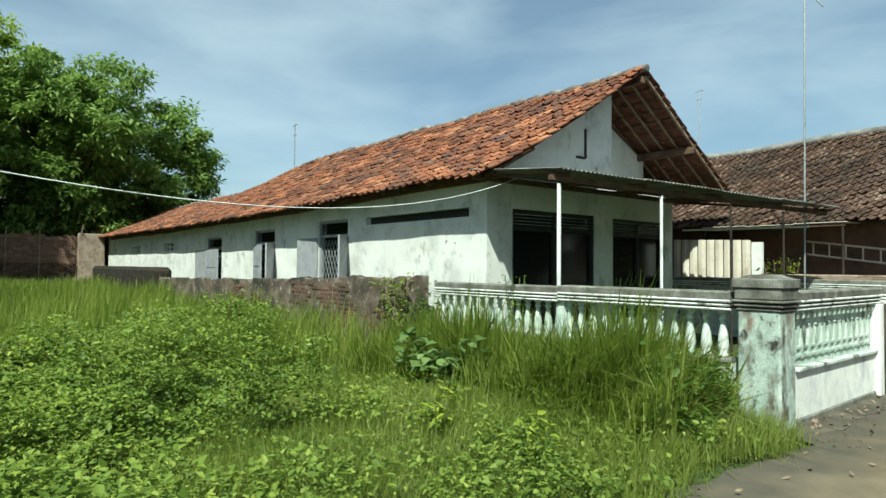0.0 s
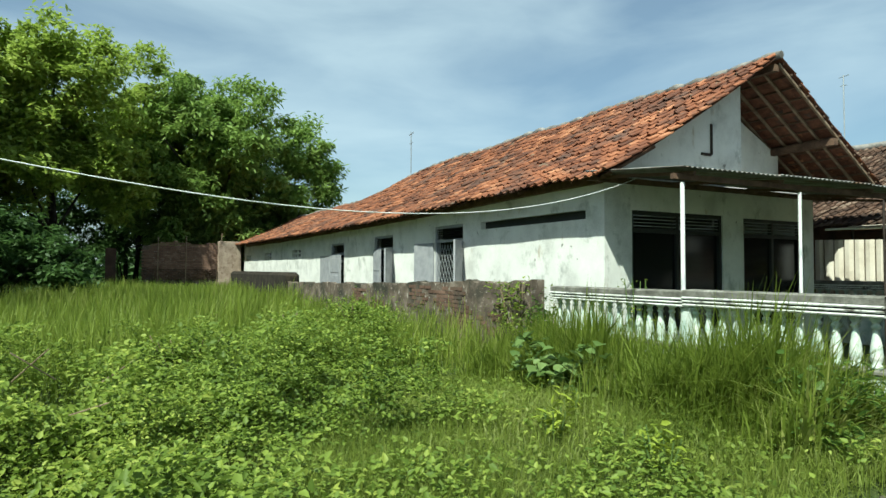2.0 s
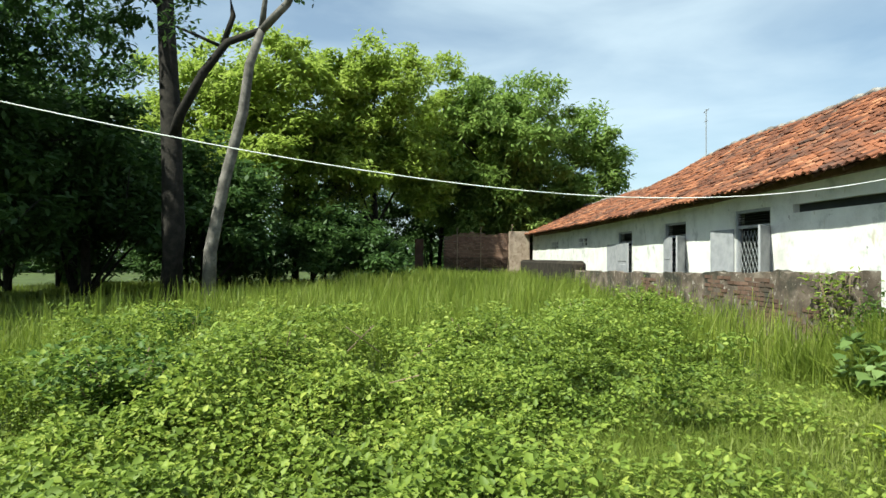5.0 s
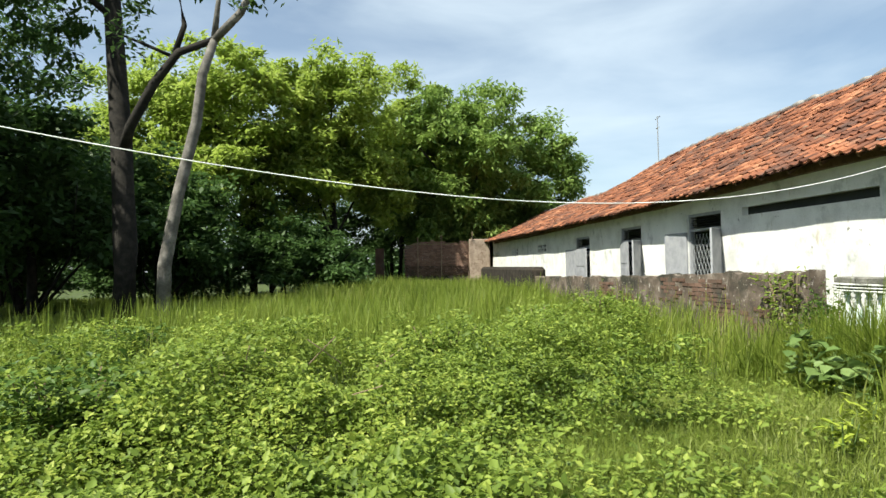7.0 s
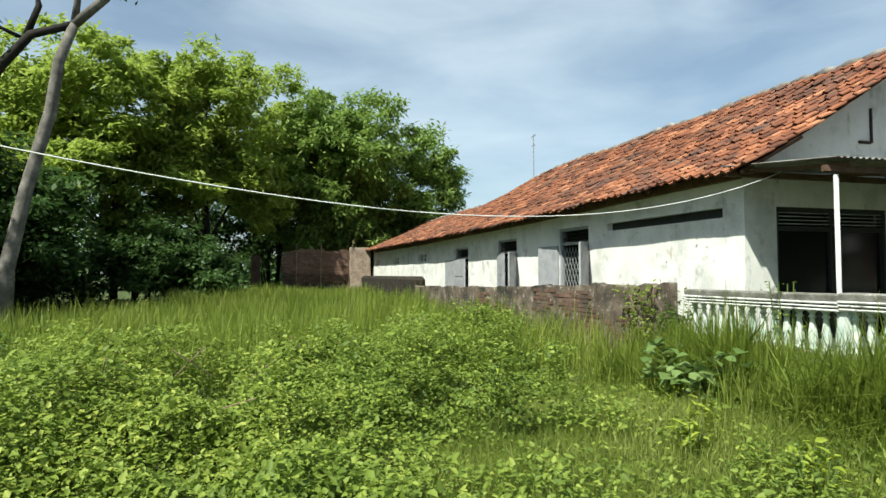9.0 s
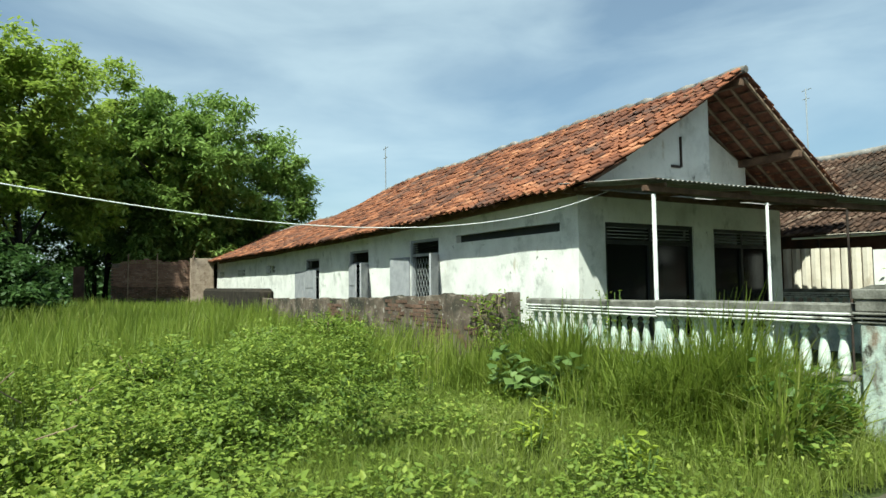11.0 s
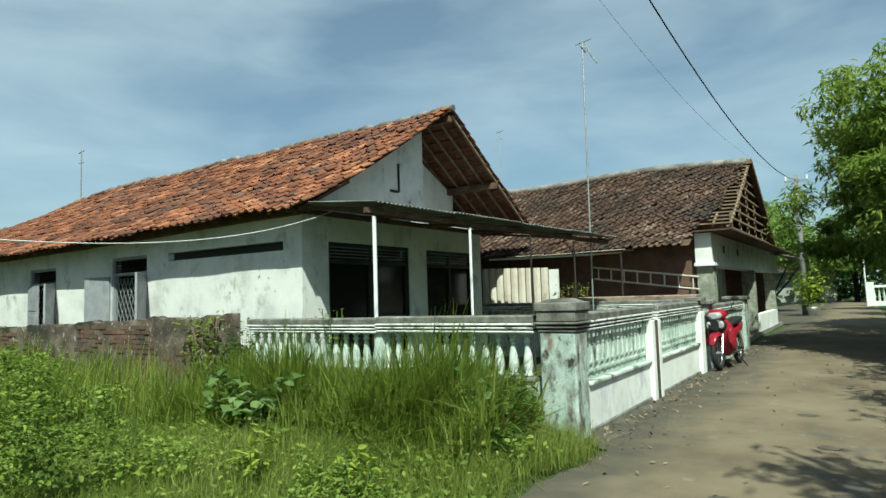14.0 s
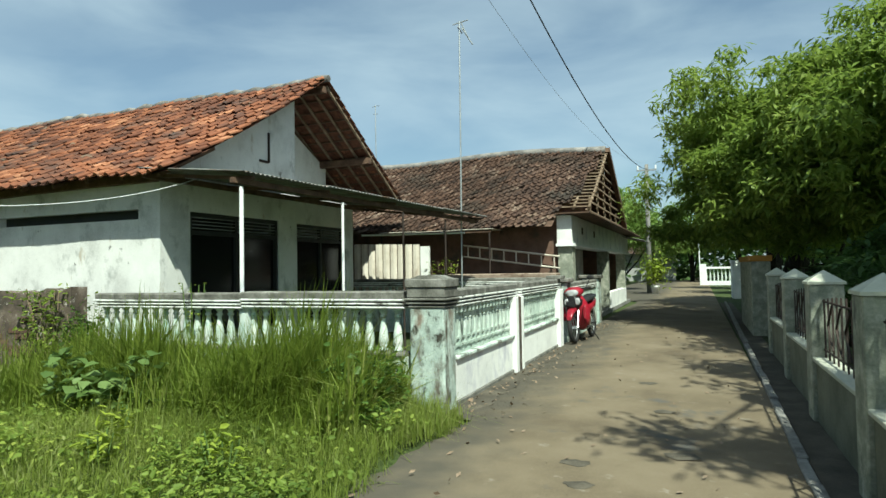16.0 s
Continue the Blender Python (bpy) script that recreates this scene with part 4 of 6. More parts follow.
def laid_bricks(parent, mat, plane, pos, a0, a1, z0, ztop, seed, length=0.23, height=0.065, joint=0.014, limit=300, depth=0.04, keep=None):
    """Bricks in courses standing proud of a core; the first ones by number are parts, the rest one mesh."""
    g = np.random.default_rng(seed)
    me = None
    cube = [(-0.5, -0.5, -0.5), (0.5, -0.5, -0.5), (0.5, 0.5, -0.5), (-0.5, 0.5, -0.5), (-0.5, -0.5, 0.5), (0.5, -0.5, 0.5), (0.5, 0.5, 0.5), (-0.5, 0.5, 0.5)]
    fcs = [(0, 3, 2, 1), (4, 5, 6, 7), (0, 1, 5, 4), (1, 2, 6, 5), (2, 3, 7, 6), (3, 0, 4, 7)]
    spots = []
    z, row = z0, 0
    while z < 4:
        a = a0 + (0.5 * (length + joint) if row % 2 else 0)
        any_ = False
        while a + length < a1:
            c = a + length / 2
            if z + height < ztop(c) and (keep is None or keep(c, z, g)):
                spots.append((c, z + height / 2))
            if z < ztop(c):
                any_ = True
            a += length + joint
        if not any_:
            break
        z += height + joint
        row += 1
    allv, allf = [], []
    for k, (c, zz) in enumerate(spots[::-1]):
        at = (pos + g.normal(0, 0.004), c, zz) if plane == "x" else (c, pos + g.normal(0, 0.004), zz)
        size = (depth, length * g.uniform(0.93, 1.0), height * g.uniform(0.92, 1.02)) if plane == "x" else (length * g.uniform(0.93, 1.0), depth, height * g.uniform(0.92, 1.02))
        m = pose(*at, g.normal(0, 0.6), g.normal(0, 0.6), g.normal(0, 0.8)) @ Matrix.Diagonal((*size, 1))
        if k < limit:
            if me is None:
                me = bpy.data.meshes.new("brick")
                me.from_pydata(cube, [], fcs)
                me.materials.append(mat)
            ob = new("brick", me)
            ob.parent, ob.matrix_basis = parent, m
        else:
            mm = np.array(m)
            allv.append(np.array(cube) @ mm[:3, :3].T + mm[:3, 3])
            allf.append(np.array(fcs) + 8 * len(allf))
    if allv:
        tagged(raw("bricks", np.concatenate(allv), np.concatenate(allf), M_BRICK, parent), kind="stuff")


def back_top(y):
    return 2.8 + 0.07 * math.sin(y * 2.3) * (y < 5) - 0.3 * (y < 2.3) + 0.04 * math.sin(y * 17)


laid_bricks(back, M_BRICK_TAN, "x", -34.33, 1.85, 6.55, 0.9, back_top, 4)
laid_bricks(bwall, M_BRICK_P, "y", WY + 0.009, -15.5, -7.72, 0.35, lambda x: wall_top(x) - 0.05, 9,
            keep=lambda c, z, g: 0.5 + 0.5 * math.sin(c * 1.3 + z * 3) + 0.4 * math.sin(c * 3.7 + 1) > g.uniform(0.2, 1.1))

# ---- right-hand wall along the lane ----
def right_x(y):
    return 0.9 + 0.021 * (y - 5)


kg = np.random.default_rng(15)
kerb = bmesh.new()
for ky in np.arange(-8, 26, 0.55):
    kx = LANE_R + 0.012 * (ky - 5) + kg.normal(0, 0.006)
    box(kerb, kx - 0.035, kx + 0.04, ky, ky + 0.54 - 0.03 * kg.uniform() ** 2, -0.05, 0.05 + kg.normal(0, 0.006), bevel=0.01)
tagged(part("kerb", kerb, M_KERB), "broken pale concrete kerb of the gutter", "kerb", kind="structure")
tagged(part("gutter", boxes((LANE_R + 0.05, 1.12, -8.0, 26.0, -0.04, 0.0)), M_ROAD_EDGE), "dark shallow gutter between kerb and wall", "gutter", kind="structure")
rwall = empty("lane_wall", "grey-green low wall with patchy pillars and iron grilles along the lane", "garden wall")


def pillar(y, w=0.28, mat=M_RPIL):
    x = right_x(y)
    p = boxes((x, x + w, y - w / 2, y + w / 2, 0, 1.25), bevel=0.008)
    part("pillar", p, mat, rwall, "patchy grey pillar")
    bm = bmesh.new()
    h = w / 2 + 0.015
    base = [bm.verts.new((x + w / 2 + sx * h, y + sy * h, 1.252)) for sx, sy in ((-1, -1), (1, -1), (1, 1), (-1, 1))]
    mid = [bm.verts.new((v.co.x, v.co.y, 1.275)) for v in base]
    tip = bm.verts.new((x + w / 2, y, 1.385))
    for k in range(4):
        bm.faces.new((base[k], base[(k + 1) % 4], mid[(k + 1) % 4], mid[k]))
        bm.faces.new((mid[k], mid[(k + 1) % 4], tip))
    bm.faces.new(base[::-1])
    part("pillar_cap", bm, M_RCAP, rwall, "pale pyramid cap")


PIL = [-7.0, -4.7, -2.4, -0.1, 2.2, 4.5, 6.75, 9.0, 11.5]
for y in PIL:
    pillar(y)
for a, b in zip(PIL, PIL[1:]):
    xm = right_x((a + b) / 2)
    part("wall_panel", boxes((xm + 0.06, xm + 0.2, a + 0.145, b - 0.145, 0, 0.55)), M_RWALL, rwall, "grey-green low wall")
    part("wall_ledge", boxes((xm + 0.03, xm + 0.23, a + 0.145, b - 0.145, 0.553, 0.59), bevel=0.006), M_RCAP, rwall)
    gr = []
    for k in range(11):
        y = a + 0.2 + k * (b - a - 0.4) / 10
        gr.append(((xm + 0.13, y, 0.592), (xm + 0.13, y, 1.12 + 0.05 * math.sin(k * math.pi / 10))))
    for z in (0.66, 1.1):
        gr.append(((xm + 0.13, a + 0.15, z), (xm + 0.13, b - 0.15, z)))
    for k in range(5):
        y = a + 0.25 + k * (b - a - 0.5) / 5
        gr.append(((xm + 0.12, y, 0.7), (xm + 0.12, y + 0.2, 0.9)))
        gr.append(((xm + 0.12, y + 0.2, 0.9), (xm + 0.12, y, 1.08)))
    part("grille", bars(gr, 0.014), M_IRON, rwall, "rusty iron grille")
# yellow-capped gate piers further along
gp = empty("gate_piers", "pale gate pier with an ochre painted top beside the lane", "gate pier")
M_OCHRE = material("ochre_paint", [(0.3, 0.15, 0.03), (0.42, 0.22, 0.05)], 4, 0.8, 0.2)
for y0, y1, x in ((14.0, 17.5, 0.98), (29.0, 30.2, 1.3)):
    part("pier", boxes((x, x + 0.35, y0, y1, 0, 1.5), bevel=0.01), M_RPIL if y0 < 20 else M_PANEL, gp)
    part("pier_top", boxes((x - 0.03, x + 0.38, y0 - 0.03, y1 + 0.03, 1.502, 1.62), bevel=0.01), M_OCHRE if y0 < 20 else M_PANEL, gp)

# ---- neighbour's house with the brown roof ----
nb = empty("neighbour_house", "brick and plaster house with a weathered brown tile roof", "house")
HX, HY0, HYR, HZ0, HZR = -2.32, 13.75, 18.2, 2.36, 4.78


def n_near(x, u):
    sag = 0.06 * math.sin(x * 0.9) * (1 - u)
    return Vector((x, HYR + (HY0 - HYR) * u, HZR + (HZ0 - HZR) * u + sag - 0.08 * math.sin(math.pi * u)))


def n_far(x, u):
    return Vector((x, HYR + 4.2 * u, HZR + (2.75 - HZR) * u))


def n_deck(surface, x0, x1):
    vs, fs = [], []
    xs, us = np.linspace(x0, x1, 30), np.linspace(0, 1, 9)
    for x in xs:
        for u in us:
            p = surface(x, u)
            vs.append((p.x, p.y, p.z + 0.004))
    for i in range(29):
        for j in range(8):
            fs.append((i * 9 + j, (i + 1) * 9 + j, (i + 1) * 9 + j + 1, i * 9 + j + 1))
    raw("roof_deck", vs, fs, M_TIMBER, nb, "dark undersides of the tiles")


n_deck(n_near, -21, -3.0)
n_deck(n_far, -21, -2.7)
part("ridge", tube([(x, HYR, n_near(x, 0).z + 0.05) for x in np.linspace(-21, HX - 0.05, 60)], [0.11] * 60, 8), M_RIDGE, nb)
# bare battens and rafters at the gable
for k in range(3):
    x = HX - 0.04 - k * 0.36
    part("rafter", tube([n_near(x, u) + Vector((0, 0, -0.08)) for u in np.linspace(0, 0.74, 9)], [0.035] * 9, 6), M_TIMBER_L, nb)
for k in range(17):
    u = 0.02 + k * 0.045
    part("batten", bars([(n_near(HX + 0.02, u) + Vector((0, 0, -0.035)), n_near(-3.2, u) + Vector((0, 0, -0.035)))], 0.03), M_TIMBER_L, nb)
# open lattice that closes the gable
part("porch_eave", boxes((-3.0, -2.2, 14.1, 27.2, 2.66, 2.69)), M_TIMBER, nb, "thin rusty sheet eave over the white wall")
for k in range(8):
    z = 2.86 + k * 0.235
    u = (HZR - z) / (HZR - HZ0)
    ya, yb = HYR + (HY0 - HYR) * u + 0.15, HYR + 4.2 * (HZR - z) / (HZR - 2.75) - 0.1
    part("lattice_bar", bars([((HX - 0.08, ya, z - 0.06), (HX - 0.08, yb, z - 0.06))], 0.04), M_TIMBER_L, nb)
for k, y in enumerate((15.6, 16.9, 18.2, 19.5, 20.8)):
    zt = 4.6 - 0.53 * abs(y - HYR)
    part("lattice_post", bars([((HX - 0.12, y, 2.7), (HX - 0.12, y, zt - 0.05))], 0.05), M_TIMBER_L, nb)
# added dark sheet stands for the shaded roof space behind the lattice
part("gable_shade_sheet", prism([(14.6, 2.43), (21.9, 2.43), (18.2, 4.5)], "x", HX - 0.9, HX - 0.82), M_SOFFIT, nb)
part("barge_board", bars([(n_far(HX, 0.0), n_far(HX, 1.0))], 0.14), M_TIMBER, nb)
# brick side wall and white front
part("side_wall", boxes((-21, -3.0, 14.45, 14.65, 0, 2.6)), M_BRICK, nb, "brown brick side wall")
part("front_wall_top", boxes((-3.0, -2.66, 14.3, 26.5, 2.0, 2.64)), M_PANEL, nb, "white plastered band over the porch")
part("front_beam", boxes((-3.02, -2.6, 14.25, 26.6, 1.93, 1.998)), M_WHITE, nb)
part("gable_vent", boxes((-2.655, -2.64, 15.6, 15.75, 2.25, 2.42), (-2.655, -2.64, 17.5, 17.65, 2.25, 2.42)), M_DARK, nb, "small dark vents")
for y in (14.35, 20.3, 25.2):
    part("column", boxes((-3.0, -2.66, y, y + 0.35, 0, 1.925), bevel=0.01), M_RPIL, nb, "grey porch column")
part("porch_wall", boxes((-4.6, -4.45, 14.7, 26.5, 0, 2.35)), M_WALL, nb)
part("porch_door", boxes((-4.44, -4.41, 18.4, 19.3, 0.1, 1.95)), M_OCHRE, nb, "ochre wooden door")
part("porch_floor", boxes((-4.44, -2.6, 14.7, 26.5, 0, 0.12)), M_KERB, nb)
part("porch_ceiling", boxes((-4.44, -3.02, 14.7, 26.4, 2.3, 2.34)), M_TIMBER, nb)
part("low_wall", boxes((-2.82, -2.62, 20.7, 25.15, 0.12, 0.62)), M_PANEL, nb)
part("far_wall", boxes((-21, -3.1, 26.3, 26.5, 0, 2.5)), M_BRICK, nb)
vs, fs = sheet(24.5, 27.6, -3.4, 2.75, lambda y: (-1.9, 2.42))
raw("porch_sheet", vs, fs, M_SHEET, nb, "grey sheet over the porch end", smooth=True)

# ladder on the brick wall
lad = empty("ladder", "pale bamboo ladder hung along a brown brick wall", "ladder")
LA, LB = Vector((-5.3, 14.3, 2.02)), Vector((-2.95, 14.3, 1.66))
for dz in (0, -0.27):
    part("rail", bars([(LA + Vector((0, 0, dz)), LB + Vector((0, 0, dz + 0.04)))], 0.042, 6), M_ASBESTOS, lad)
for k in range(8):
    p = LA.lerp(LB, 0.05 + k * 0.128)
    part("rung", bars([(p, p + Vector((0, 0, -0.26)))], 0.032, 6), M_ASBESTOS, lad)

# cream corrugated sheets leaning behind the yard wall
stack = empty("sheet_screen", "cream corrugated cement sheets standing behind the balustrade", "screen")
for k in range(9):
    x = -7.95 + k * 0.2
    bm = prism([(x, 13.6), (x + 0.05, 13.53), (x + 0.13, 13.53), (x + 0.19, 13.6), (x + 0.18, 13.62), (x + 0.125, 13.55), (x + 0.055, 13.55), (x + 0.01, 13.62)], "z", 0.0, 2.1 - 0.006 * k)
    part("sheet_rib", bm, M_ASBESTOS, stack)
part("end_post", boxes((-6.12, -5.9, 13.55, 13.63, 0, 2.0)), M_PANEL, stack)
tagged(part("brick_bed", boxes((-5.85, -2.85, 13.36, 13.85, 0, 1.33), bevel=0.02), M_TANPIER), "low brown brick ledge behind the yard wall", "ledge")

# ---- masts, pole and cables ----
mast = empty("antenna_mast", "tall thin steel mast with a small aerial", "antenna")
part("pole", bars([((-4.65, 12.4, 0), (-4.6, 12.4, 6.75))], 0.035, 8), M_STEEL, mast)
part("aerial", bars([((-4.75, 12.4, 6.7), (-4.4, 12.4, 6.75)), ((-4.6, 12.3, 6.6), (-4.6, 12.55, 6.55)), ((-4.55, 12.4, 6.7), (-4.4, 12.4, 6.35)), ((-4.55, 12.4, 6.6), (-4.3, 12.4, 6.2))], 0.03, 6), M_STEEL, mast)
for nm, x, y, z0, z1 in (("roof_aerial", -25.2, 12.25, 3.2, 7.63), ("far_aerial", -16.1, 30.0, 0.0, 10.48)):
    a = empty(nm, "thin metal aerial rising behind the roof", "antenna")
    part("pole", bars([((x, y, z0), (x, y, z1))], 0.05, 6), M_STEEL, a)
    for p, q in (((x - 0.2, y, z1 - 0.1), (x + 0.25, y, z1 - 0.05)), ((x - 0.15, y, z1 - 0.5), (x + 0.15, y, z1 - 0.5))):
        part("aerial_rod", bars([(p, q)], 0.035, 6), M_STEEL, a)
up = empty("utility_pole", "slim concrete utility pole with a short crossarm", "utility pole")
part("pole", tube([(-2.4, 34.5, 0), (-2.4, 34.5, 6.8)], [0.15, 0.09], 10), M_KERB, up)
part("crossarm", bars([((-2.9, 34.5, 6.5), (-1.9, 34.5, 6.5))], 0.09), M_STEEL, up)
for x in (-2.85, -2.4, -1.95):
    part("insulator", bars([((x, 34.5, 6.55), (x, 34.5, 6.75))], 0.09, 8), M_WHITE, up)


def cable(points, r, mat, label):
    cu = bpy.data.curves.new("cable", "CURVE")
    cu.dimensions, cu.bevel_depth, cu.bevel_resolution = "3D", r, 2
    sp = cu.splines.new("POLY")
    sp.points.add(len(points) - 1)
    for p, q in zip(sp.points, points):
        p.co = (*q, 1)
    cu.materials.append(mat)
    tagged(new("cable", cu), label, "cable")


cable([(-6.62 + 1.62 * s, 6.9 - 11.2 * s, 2.794 - 3.8756 * s + 5.5166 * s ** 2 - 1.3963 * s ** 3 - 0.75 * max(s - 0.55, 0) ** 2) for s in np.linspace(0, 1.5, 60)], 0.005, M_WHITE, "white cable sagging from the house over the plot")
cable([(-2.3 - 0.0137 * (34.4 - y), y, 5.6 + 0.0062 * (y - 20.5) ** 2 * (0.75 if y > 20.5 else 1.0)) for y in np.linspace(34.4, -6, 50)], 0.014, M_DARK, "black overhead cable strung along the lane")

cable([(-2.6 - 0.04 * (34.4 - y), y, 5.9 + 0.0072 * (y - 20.5) ** 2 * (0.75 if y > 20.5 else 1.0)) for y in np.linspace(34.4, -6, 50)], 0.004, M_STEEL, "thin grey wire strung along the lane")

# ---- scooter in front of the gate ----
M_RED = material("red_plastic", [(0.2, 0.008, 0.018), (0.28, 0.012, 0.026)], 4, 0.28, 0.0, spec=0.5)
M_RUBBER = material("black_rubber", [(0.012, 0.012, 0.012), (0.025, 0.025, 0.024)], 9, 0.8, 0.2)
M_SEAT = material("black_vinyl", [(0.014, 0.014, 0.015), (0.022, 0.022, 0.023)], 9, 0.5, 0.1)
M_CHROME = material("scuffed_metal", [(0.42, 0.43, 0.44), (0.6, 0.61, 0.62)], 9, 0.3, 0.1, metal=0.9)
M_LAMP = material("clear_lamp", [(0.3, 0.31, 0.31), (0.42, 0.43, 0.43)], 9, 0.12, 0.0, spec=0.6)
bike = empty("motor_scooter", "red and black underbone motor scooter parked by the gate", "scooter")


def ring(cx, cz, R, r, mat, nm, parent, y=0.0):
    bm = bmesh.new()
    n, k = 22, 8
    rows = [[bm.verts.new((cx + (R + r * math.cos(b)) * math.cos(a), y + r * 0.9 * math.sin(b), cz + (R + r * math.cos(b)) * math.sin(a)))
             for b in [2 * math.pi * j / k for j in range(k)]] for a in [2 * math.pi * i / n for i in range(n)]]
    for i in range(n):
        for j in range(k):
            fa = bm.faces.new((rows[i][j], rows[(i + 1) % n][j], rows[(i + 1) % n][(j + 1) % k], rows[i][(j + 1) % k]))
            fa.smooth = True
    return part(nm, bm, mat, parent)


def wheel(cx):
    w = new("wheel")
    w.parent = bike
    ring(cx, 0.28, 0.24, 0.042, M_RUBBER, "tyre", w)
    rim = ring(cx, 0.28, 0.2, 0.014, M_CHROME, "rim", w)
    sp = bmesh.new()
    for j in range(10):
        a = 2 * math.pi * j / 10
        bar(sp, (cx + 0.03 * math.cos(a), 0.012 * (-1) ** j, 0.28 + 0.03 * math.sin(a)), (cx + 0.2 * math.cos(a), 0, 0.28 + 0.2 * math.sin(a)), 0.006, None, 4)
    bar(sp, (cx, -0.06, 0.28), (cx, 0.06, 0.28), 0.07, None, 10)
    part("spokes", sp, M_CHROME, w)


wheel(0.62)
wheel(-0.6)


def loft(sections, nm, mat, label=""):
    """Skin over cross-sections along x: (x, half width, z low, z high)."""
    bm = bmesh.new()
    rings = []
    for x, w, z0, z1 in sections:
        zm = (z0 + z1) / 2
        rings.append([bm.verts.new((x, w * cy, zm + (z1 - z0) / 2 * cz)) for cy, cz in ((-0.55, -1), (0.55, -1), (0.95, -0.4), (1, 0.3), (0.6, 0.92), (0, 1), (-0.6, 0.92), (-1, 0.3), (-0.95, -0.4))])
    for a, b in zip(rings, rings[1:]):
        for j in range(9):
            bm.faces.new((a[j], a[(j + 1) % 9], b[(j + 1) % 9], b[j])).smooth = True
    bm.faces.new(rings[0][::-1])
    bm.faces.new(rings[-1])
    bmesh.ops.recalc_face_normals(bm, faces=bm.faces)
    return part(nm, bm, mat, bike, label)


loft([(0.86, 0.05, 0.44, 0.5), (0.74, 0.075, 0.54, 0.62), (0.58, 0.08, 0.58, 0.66), (0.42, 0.06, 0.46, 0.56)], "front_fender", M_RED, "red front mudguard")
loft([(0.5, 0.1, 0.62, 0.84), (0.42, 0.24, 0.42, 0.9), (0.36, 0.27, 0.26, 0.8), (0.3, 0.22, 0.22, 0.6)], "leg_shield", M_RED, "red leg shield")
loft([(0.58, 0.06, 0.86, 0.98), (0.5, 0.17, 0.84, 1.02), (0.4, 0.19, 0.86, 1.04), (0.3, 0.1, 0.9, 1.02)], "handlebar_cowl", M_RED, "red handlebar cowl")
loft([(0.6, 0.05, 0.88, 0.96), (0.575, 0.11, 0.86, 0.985), (0.55, 0.13, 0.86, 0.99)], "headlight", M_LAMP, "clear headlight")
loft([(0.3, 0.09, 0.36, 0.56), (0.05, 0.09, 0.42, 0.6), (-0.2, 0.12, 0.46, 0.7), (-0.55, 0.14, 0.56, 0.76), (-0.86, 0.08, 0.66, 0.78)], "body", M_RED, "red side panels")
loft([(0.08, 0.09, 0.68, 0.76), (-0.1, 0.14, 0.7, 0.8), (-0.45, 0.15, 0.74, 0.84), (-0.75, 0.12, 0.78, 0.87)], "seat", M_SEAT, "black vinyl seat")
loft([(-0.84, 0.07, 0.66, 0.76), (-0.92, 0.05, 0.62, 0.72)], "tail_light", M_RED)
loft([(0.2, 0.1, 0.2, 0.42), (-0.1, 0.13, 0.2, 0.44), (-0.3, 0.1, 0.24, 0.44)], "engine", M_CHROME, "grey engine block")
part("fork", bars([((0.62, 0.075, 0.28), (0.44, 0.075, 0.66)), ((0.62, -0.075, 0.28), (0.44, -0.075, 0.66))], 0.04, 8), M_CHROME, bike)
part("handlebar", bars([((0.4, -0.33, 1.0), (0.42, 0.33, 1.0))], 0.03, 8), M_RUBBER, bike)
for s in (-1, 1):
    st = part("mirror", bars([((0.42, 0.24 * s, 1.01), (0.38, 0.32 * s, 1.17))], 0.012, 6), M_RUBBER, bike)
    mr = bmesh.new()
    bmesh.ops.create_uvsphere(mr, u_segments=10, v_segments=6, radius=0.06)
    bmesh.ops.transform(mr, matrix=pose(0.375, 0.33 * s, 1.2) @ Matrix.Diagonal((0.35, 1.15, 0.75, 1)), verts=mr.verts)
    part("mirror_head", mr, M_RUBBER, st)
part("exhaust", tube([(0.15, -0.14, 0.2), (-0.25, -0.16, 0.22), (-0.8, -0.17, 0.36)], [0.025, 0.045, 0.05], 8), M_CHROME, bike)
part("swing_arm", bars([((-0.1, 0.1, 0.3), (-0.6, 0.09, 0.28)), ((-0.1, -0.1, 0.3), (-0.6, -0.09, 0.28))], 0.04), M_RUBBER, bike)
part("shock", bars([((-0.55, 0.11, 0.32), (-0.4, 0.12, 0.6)), ((-0.55, -0.11, 0.32), (-0.4, -0.12, 0.6))], 0.045, 8), M_CHROME, bike)
part("side_stand", bars([((-0.05, 0.12, 0.24), (-0.12, 0.26, -0.02))], 0.02, 6), M_RUBBER, bike)
part("number_plate", boxes((0.66, 0.67, -0.09, 0.09, 0.7, 0.78)), M_SEAT, bike)
loft([(0.6, 0.07, 0.66, 0.86), (0.53, 0.15, 0.62, 0.88), (0.46, 0.17, 0.64, 0.86)], "front_mask", M_SEAT, "black front panel with lamp")
for sd in (-1, 1):
    fl = loft([(0.61, 0.035, 0.72, 0.8), (0.575, 0.05, 0.7, 0.83), (0.55, 0.05, 0.7, 0.83)], "turn_signal", M_LAMP, "clear turn signal lens")
    fl.location.y = 0.1 * sd
    wg = loft([(0.5, 0.03, 0.44, 0.66), (0.4, 0.05, 0.3, 0.74), (0.28, 0.04, 0.3, 0.62)], "side_fairing", M_RED, "red side fairing")
    wg.location.y = 0.2 * sd
loft([(0.2, 0.2, 0.24, 0.27), (-0.05, 0.22, 0.24, 0.27)], "footrest", M_RUBBER)
bike.matrix_basis = pose(-2.1, 12.35, 0.035, 0, 0, -96) @ Matrix.Rotation(radians(4), 4, "X")

